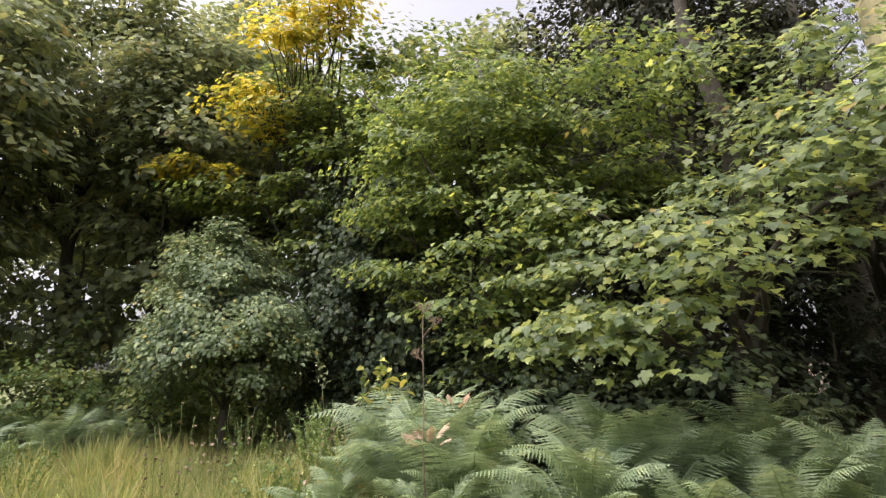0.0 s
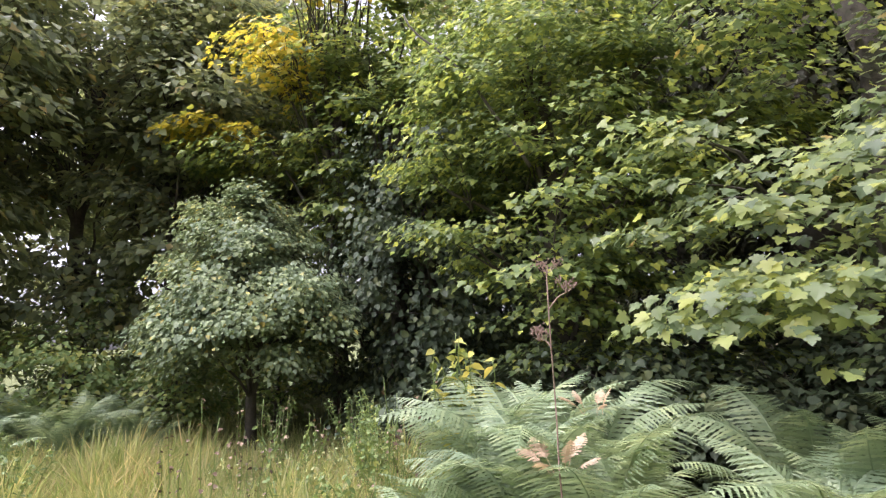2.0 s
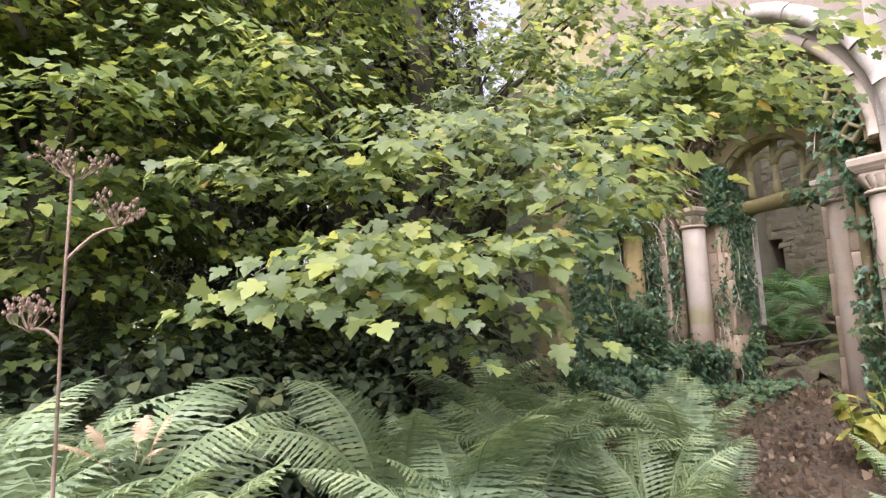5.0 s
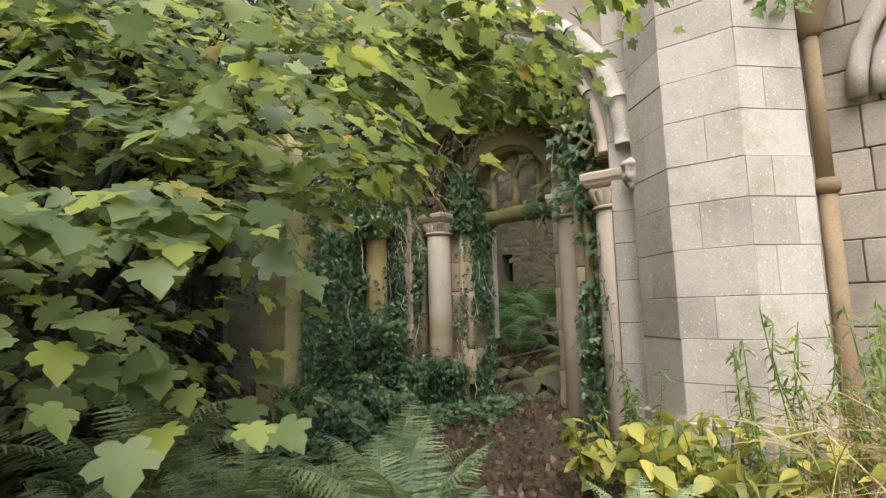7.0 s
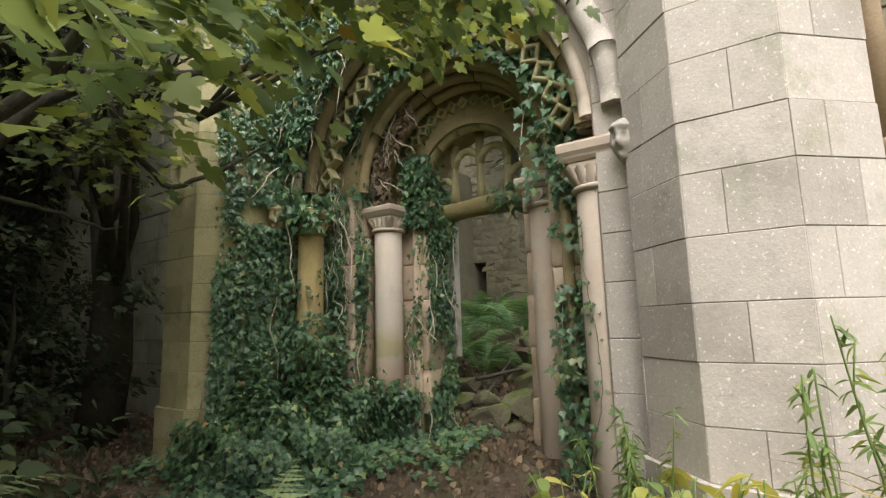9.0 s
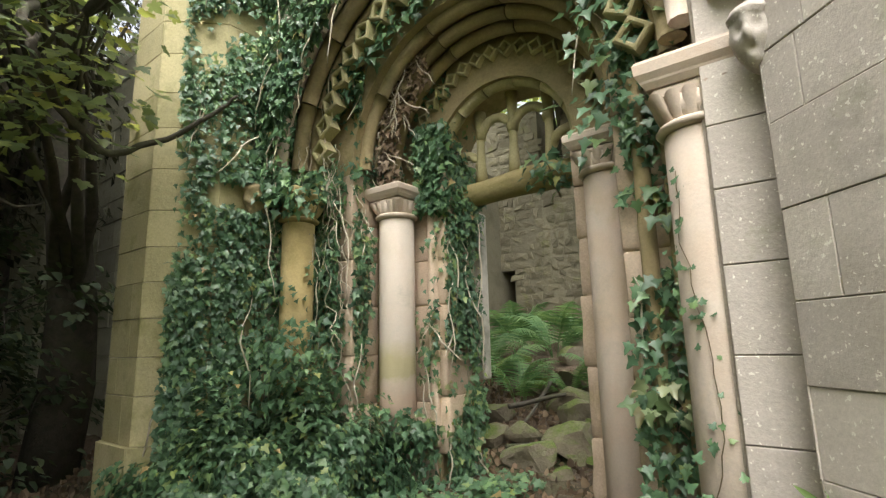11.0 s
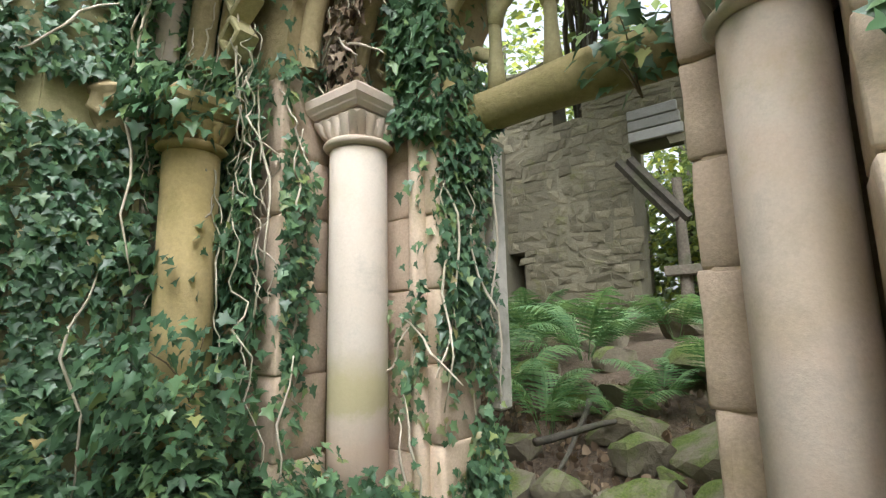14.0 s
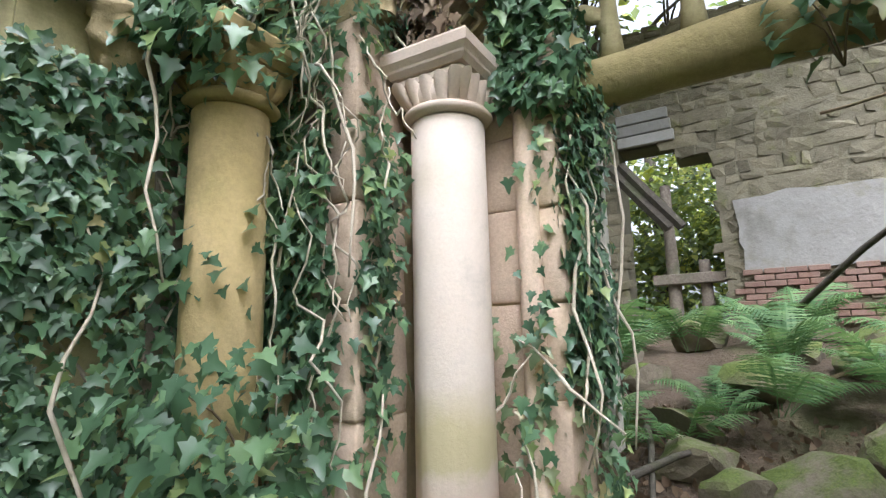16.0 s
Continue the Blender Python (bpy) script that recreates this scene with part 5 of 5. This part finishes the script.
# ---- rocks inside the doorway ----
def rock(x, y, r, label, squash=0.7):
    """A fallen block: a lump with a few split faces, worn and uneven."""
    bm = bmesh.new()
    bmesh.ops.create_icosphere(bm, subdivisions=3, radius=1.0)
    cuts = [(Vector(unit(rng.standard_normal(3))), rng.uniform(0.45, 0.75)) for _ in range(14)]
    o = Vector(rng.uniform(-9, 9, 3))
    for v in bm.verts:
        for n, far in cuts:
            over = v.co.dot(n) - far
            if over > 0:
                v.co -= n * over
        v.co += noise.noise_vector(v.co * 2.5 + o) * 0.06 + noise.noise_vector(v.co * 9 + o) * 0.025
        v.co = Vector((v.co.x * r * 1.35, v.co.y * r * 1.1, v.co.z * r * squash * 1.2))
    ob = tagged(new("rock", to_bm_mesh("rock", bm, MOSSY)), label, "rock", "mossy rocks")
    ob.location = (x, y, float(ground_z(x, y)) + r * squash * 0.3)
    ob.rotation_euler = (rng.uniform(-.2, .2), rng.uniform(-.2, .2), rng.uniform(0, 6))
    return ob


for x, y, r in [(4.72, 5.5, 0.2), (4.98, 5.25, 0.24), (5.15, 5.78, 0.16), (5.5, 5.45, 0.2), (5.85, 5.68, 0.24), (5.7, 5.1, 0.28), (6.2, 5.75, 0.2), (6.0, 6.1, 0.2), (6.4, 6.5, 0.24), (5.3, 5.0, 0.14), (6.1, 4.7, 0.28), (6.7, 5.4, 0.24), (6.9, 6.0, 0.2), (7.6, 6.4, 0.3), (5.5, 6.2, 0.2), (7.2, 4.5, 0.3), (7.7, 5.0, 0.3), (4.6, 5.2, 0.09), (5.1, 5.5, 0.09), (4.4, 5.55, 0.07), (5.35, 5.25, 0.1), (5.0, 6.0, 0.16), (8.2, 5.7, 0.3), (8.4, 4.3, 0.3), (4.1, 5.3, 0.05), (4.85, 5.02, 0.1)]:
    rock(x, y, r, "moss-covered fallen stone on the earth slope")


# ---- grass and weeds ----
def scatter(name, n, xr, yr, h, mat, label, keep=None, shape=BLADE, lean=0.35, kind="stuff", category="grass", lift=0.0, tufts=0.0):
    p = np.column_stack([rng.uniform(*xr, n), rng.uniform(*yr, n)])
    if keep is not None:
        p = p[keep(p[:, 0], p[:, 1])]
    p3 = np.column_stack([p, ground_z(p[:, 0], p[:, 1]) - 0.01 + lift])
    nrm = rng.standard_normal(p3.shape) * np.array([1, 1, 0.1])
    tips = np.array([0, 0, 1.0]) + rng.standard_normal(p3.shape) * lean
    if tufts:
        lump = np.array([noise.noise(Vector((x * 2.3, y * 2.3, 5))) + 0.6 * noise.noise(Vector((x * 6, y * 6, 2))) for x, y in p])
        h = rng.uniform(h[0], h[1], len(p)) * np.clip(1.0 + tufts * lump, 0.3, 2.6)
    return tagged(new(name, leaves_mesh(name, p3, nrm, tips, h, shape, mat, 0.0)), label, category, kind=kind)


def open_grass(x, y):
    clump = np.sin(x * 3.1 + 1.0) * np.cos(y * 2.7) + np.sin(x * 1.3 - y * 1.9)
    return (rng.random(len(x)) < 0.6 + 0.3 * clump) & ~((x > -3.2) & (y > 3.2)) & (x < 0.6 + 0.5 * np.sin(2 * y))


scatter("grass", 120000, (-11, 1.6), (-1, 7.5), (0.10, 0.27), GRASS, "rough green meadow grass", open_grass, tufts=1.3)
scatter("meadow_grass", 80000, (-9, -2.5), (1.6, 6.4), (0.14, 0.36), GRASS, "yellow-green grass of the clearing", lambda x, y: (y < 5.6 + 0.2 * np.sin(3 * x)) & ~((x > -3.1) & (y > 3.3)) & (rng.random(len(x)) < np.clip((y - 1.6) * 1.2, 0, 1)) & (rng.random(len(x)) < np.clip((-2.5 - x) * 1.5, 0, 1)), BLADE, 0.6, tufts=1.6)
scatter("dry_grass", 9000, (-9, -1.8), (1.5, 6.0), (0.25, 0.5), STRAW, "tall dry grass stalks", open_grass, NEEDLE, 0.4)
scatter("leaf_litter", 14000, (1.5, 6.5), (3.4, 10), (0.03, 0.07), LITTER, "fallen brown leaves on the earth", None, TRI_LEAF, 6.0, "stuff", "leaf litter", 0.015)


# ---- plants at the foot of the buttress ----
def clump_plant(name, x, y, h, n, size, shape, mat, label, spread=0.25, stems=6, up=0.6, cat="plant"):
    z = float(ground_z(x, y))
    root = empty(name, x, y, z, label, cat)
    pieces, P, N, T = [], [], [], []
    for k in range(stems):
        az = rng.uniform(0, 6.28)
        tip = np.array([spread * math.cos(az) * rng.uniform(.3, 1), spread * math.sin(az) * rng.uniform(.3, 1), h * rng.uniform(.7, 1.05)])
        q = bent((0, 0, 0), tip, 0, 8, 0.08)
        v, f = tube(q, [0.006, 0.003], 4)
        part("stem", mesh_from("stem", v, f, WEED if mat is not STRAW else STRAW, True), root)
        m = max(3, n // stems)
        s = rng.uniform(0.25, 1.0, m)
        base = np.stack([np.interp(s * 7, range(8), q[:, i]) for i in range(3)], 1)
        a = rng.uniform(0, 6.28, m)
        out = np.stack([np.cos(a), np.sin(a), np.full(m, 0.15)], 1)
        P.append(base), N.append(np.array([0, 0, up]) + rng.normal(0, 0.3, (m, 3)) + 0.3 * out), T.append(out + np.array([0, 0, 0.1]) + rng.normal(0, .2, (m, 3)))
    me = leaves_mesh("foliage", np.vstack(P) + np.array([x, y, z]), np.vstack(N), np.vstack(T), size, shape, mat, 0.25)
    ob = part("foliage", me, root)
    ob.location = (-x, -y, -z)
    return root


for x, y, s in [(2.55, 3.85, 1.0), (2.45, 3.6, 1.1), (2.6, 3.4, 1.1), (2.5, 3.2, 1.2), (2.3, 3.35, 1.1), (2.3, 3.0, 1.1), (2.45, 2.8, 1.1), (2.15, 2.75, 1.0), (2.75, 3.65, 0.9), (2.2, 2.45, 1.0)]:
    clump_plant("broad_leaved_plant", x, y, 0.54 * s, 60, (0.09, 0.17), OVAL_LEAF, LIME, "yellowing broad-leaved plant at the foot of the buttress", 0.26, 8)
for x, y, h in [(2.45, 2.95, 1.0), (2.55, 2.75, 1.1), (2.35, 2.45, 1.2), (2.6, 2.4, 1.2), (2.75, 3.6, 0.85), (2.7, 3.75, 0.7), (2.5, 2.6, 0.9), (2.85, 2.45, 1.2), (2.6, 3.1, 0.7)]:
    clump_plant("willowherb", x, y, h, 190, (0.045, 0.085), LANCE_LEAF, WEED, "tall leafy weed in front of the pale wall", 0.2, 5)
for x, y in [(2.3, 2.6), (2.45, 2.35), (2.2, 2.35)]:
    clump_plant("dry_grass_tuft", x, y, 0.7, 200, (0.25, 0.55), NEEDLE, STRAW, "tuft of pale dry grass", 0.35, 6, 0.1)
for x, y, h in [(-2.68, 4.5, 1.35), (-2.5, 4.6, 1.3)]:
    clump_plant("yellow_green_shrub", x, y - 0.2, h, 110, (0.07, 0.12), OVAL_LEAF, LIME, "yellow-green leafy shoot above the ferns", 0.15, 5)
for x, y, h in [(-3.6, 4.6, 0.8), (-3.2, 4.2, 0.8), (-4.2, 4.4, 0.9), (-3.9, 5.3, 0.9), (-3.4, 3.6, 0.6), (-4.4, 5.6, 1.0), (-3.0, 3.7, 0.6), (-5.9, 6.0, 0.9), (-4.9, 6.2, 0.9), (-7.0, 3.6, 0.8), (-6.0, 3.2, 0.7), (-2.7, 3.1, 0.5)]:
    clump_plant("weed_clump", x, y, h, 260, (0.025, 0.055), OVAL_LEAF, WEED, "straggling meadow weeds with brown seed stalks", 0.35, 9)
for x, y, h in [(-4.2, 4.7, 0.7), (-4.0, 4.2, 0.65), (-3.7, 4.9, 0.8), (-4.6, 5.2, 0.8), (-3.3, 4.6, 0.7), (-3.5, 4.1, 0.6), (-4.9, 4.5, 0.6)]:
    clump_plant("pale_weed_clump", x, y, h * 0.8, 240, (0.02, 0.045), OVAL_LEAF, PALE_WEED, "pale yellowing meadow weeds", 0.35, 10)
for k in range(26):
    x, y = rng.uniform(-5.5, -2.6), rng.uniform(3.2, 6.4)
    clump_plant("dry_stalk", x, y, rng.uniform(0.7, 1.15), 24, (0.02, 0.045), TRI_LEAF, LITTER, "thin brown dried flower stalk", 0.1, 2)


def dried_umbel(x, y, top):
    """A tall dead stalk with small side stems, each ending in a ring of thin rays with seeds."""
    z = float(ground_z(x, y))
    root = empty("hogweed_stalk", x, y, z, "tall dried hogweed stalk with brown umbels", "plant")
    h = top - z
    q = bent((0, 0, 0), (0.0, 0.05, h), 0, 10, 0.02)
    part("stalk", mesh_from("stalk", *tube(q, [0.0055, 0.004, 0.003], 6), DRY_UMBEL, True), root)
    for k, (s, dx, dz, r) in enumerate([(1.0, 0.0, 0.0, 0.065), (0.9, 0.09, 0.08, 0.045), (0.86, -0.06, 0.03, 0.04)]):
        base = q[int(s * 9)]
        tip = base + np.array([dx, 0.02, dz])
        pieces = [tube(bent(base, tip, 0.02, 5, 0.03), [0.004, 0.003], 4)] if k else []
        for a in np.arange(11) * 2.4:
            e = tip + np.array([r * math.cos(a) * rng.uniform(.4, 1), r * math.sin(a) * rng.uniform(.4, 1), rng.uniform(0.03, 0.06)])
            pieces.append(tube([tip, (tip + e) / 2 + (0, 0, -0.006), e], [0.0016, 0.0012], 3))
            for _ in range(5):
                g = e + rng.normal(0, 0.012, 3)
                pieces.append(tube([g, g + (0, 0, 0.005), g + (0, 0, 0.011)], [0.0015, 0.0042, 0.0015], 4))
        v, f = joined(pieces)
        tagged(part("umbel", mesh_from("umbel", v, f, DRY_UMBEL), root), kind="stuff")
    return root


dried_umbel(-1.66, 3.3, 1.82)
# pale ivy sprays on the right columns
def spray(x, y, z, n, r, mat, label, size=(0.05, 0.09)):
    d = np.clip(rng.standard_normal((n, 3)), -1.7, 1.7) * np.array([r, r, r * 0.7])
    p = np.array([x, y, z]) + d
    root = empty("ivy_spray", x, y, z, label, "ivy")
    nn = np.array([-0.7, -0.1, 0.6]) + rng.standard_normal(d.shape) * 0.35
    tt = d / r * 0.4 + np.array([-0.2, 0, -0.8]) + rng.standard_normal(d.shape) * 0.3
    ob = part("leaves", leaves_mesh("leaves", p, nn, tt, size, IVY_LEAF, mat, 0.25), root)
    ob.location = -root.location
    for _ in range(4):
        v, f = tube(bent((0.12, 0, -0.15), d[rng.integers(n)], 0.03, 6, 0.1), [0.004, 0.002], 4)
        part("stem", mesh_from("stem", v, f, BROWN_STEM, True), root)


spray(3.62, 4.25, 1.22, 40, 0.08, PALE_IVY, "pale shiny ivy spray between the columns")
spray(3.70, 4.2, 1.72, 40, 0.08, IVY, "ivy spray hanging beside the column")
spray(3.70, 4.2, 2.12, 50, 0.09, IVY, "ivy spray hanging beside the column")
spray(3.72, 4.35, 2.6, 70, 0.15, IVY, "ivy hanging from the arch")
spray(3.6, 4.25, 3.0, 70, 0.17, IVY, "ivy hanging from the arch")
spray(4.25, 4.98, 2.58, 60, 0.1, IVY, "ivy trailing over the lintel")
spray(3.42, 6.56, 2.55, 320, 0.13, IVY, "ivy over a hidden capital", (0.04, 0.075))
spray(3.93, 6.03, 0.95, 130, 0.1, IVY, "ivy at the broken column foot", (0.035, 0.07))
spray(3.40, 6.5, 1.25, 300, 0.17, IVY, "ivy round the foot of the mustard column", (0.04, 0.075))
spray(3.33, 6.42, 1.5, 160, 0.13, IVY, "ivy sprays over the mustard column", (0.035, 0.07))
spray(3.42, 6.7, 1.9, 120, 0.12, IVY, "ivy sprays over the mustard column", (0.035, 0.07))
spray(3.12, 2.78, 3.45, 90, 0.12, WEED, "weeds hanging from a ledge of the buttress", (0.04, 0.08))
ivy("pale_ivy", [(4.16, 6.05), (4.16, 5.84), (4.42, 5.8)], 0.75, 1.75, 900, PALE_IVY, (0.03, 0.058), "thin pale ivy on the jamb stones", lambda s, p: np.clip(1.9 - p[:, 2], 0, 0.8), (0.01, 0.05), None, 10, (0.2, 0.6))
for k in range(34):
    y0 = rng.uniform(6.2, 6.75)
    a0 = np.array([3.36 + (6.75 - y0) * 0.75, y0, rng.uniform(2.0, 3.1)])
    b0 = a0 + np.array([rng.normal(-0.02, 0.03), rng.normal(0, 0.12), -rng.uniform(0.3, 1.0)])
    v, f = tube(bent(a0, b0, 0, 18, 0.2), [0.0025, 0.005, 0.002], 5)
    tagged(new("ivy_twig", mesh_from("ivy_twig", v, f, DRY_STEM, True)), "thin pale dry ivy stem hanging on the wall", "twig", "dry ivy stems")
spray(3.78, 4.2, 0.75, 30, 0.1, IVY, "ivy at the column foot")
vine = empty("ivy_vine", 3.37, 3.97, 1.4, "thin ivy vine climbing the tall column", "ivy")
a = np.linspace(0, 1, 26)
zz = 0.75 + 1.4 * a
th = 3.0 + 0.5 * np.sin(5 * a) - 0.7 * (1 - a)
vp = np.column_stack([3.52 + 0.152 * np.cos(th), 3.97 + 0.152 * np.sin(th), zz])
vp[1:-1] += rng.normal(0, 0.006, (24, 3)) * np.array([0.2, 1, 1])
v, f = tube(vp, [0.0022, 0.0015], 4)
part("stem", mesh_from("stem", local(vine, v), f, BROWN_STEM, True), vine)
k = rng.integers(0, 26, 80)
q = vp[k] + rng.normal(0, 0.02, (80, 3)) * (1 + 1.5 * (1 - a[k]))[:, None]
nn = np.column_stack([np.cos(th[k]), np.sin(th[k]), np.full(80, 0.3)]) + rng.normal(0, .2, (80, 3))
ob = part("leaves", leaves_mesh("leaves", q, nn, np.array([0, 0, 1.0]) + rng.normal(0, .6, (80, 3)), (0.02, 0.045), IVY_LEAF, IVY, 0.2), vine)
ob.location = -vine.location
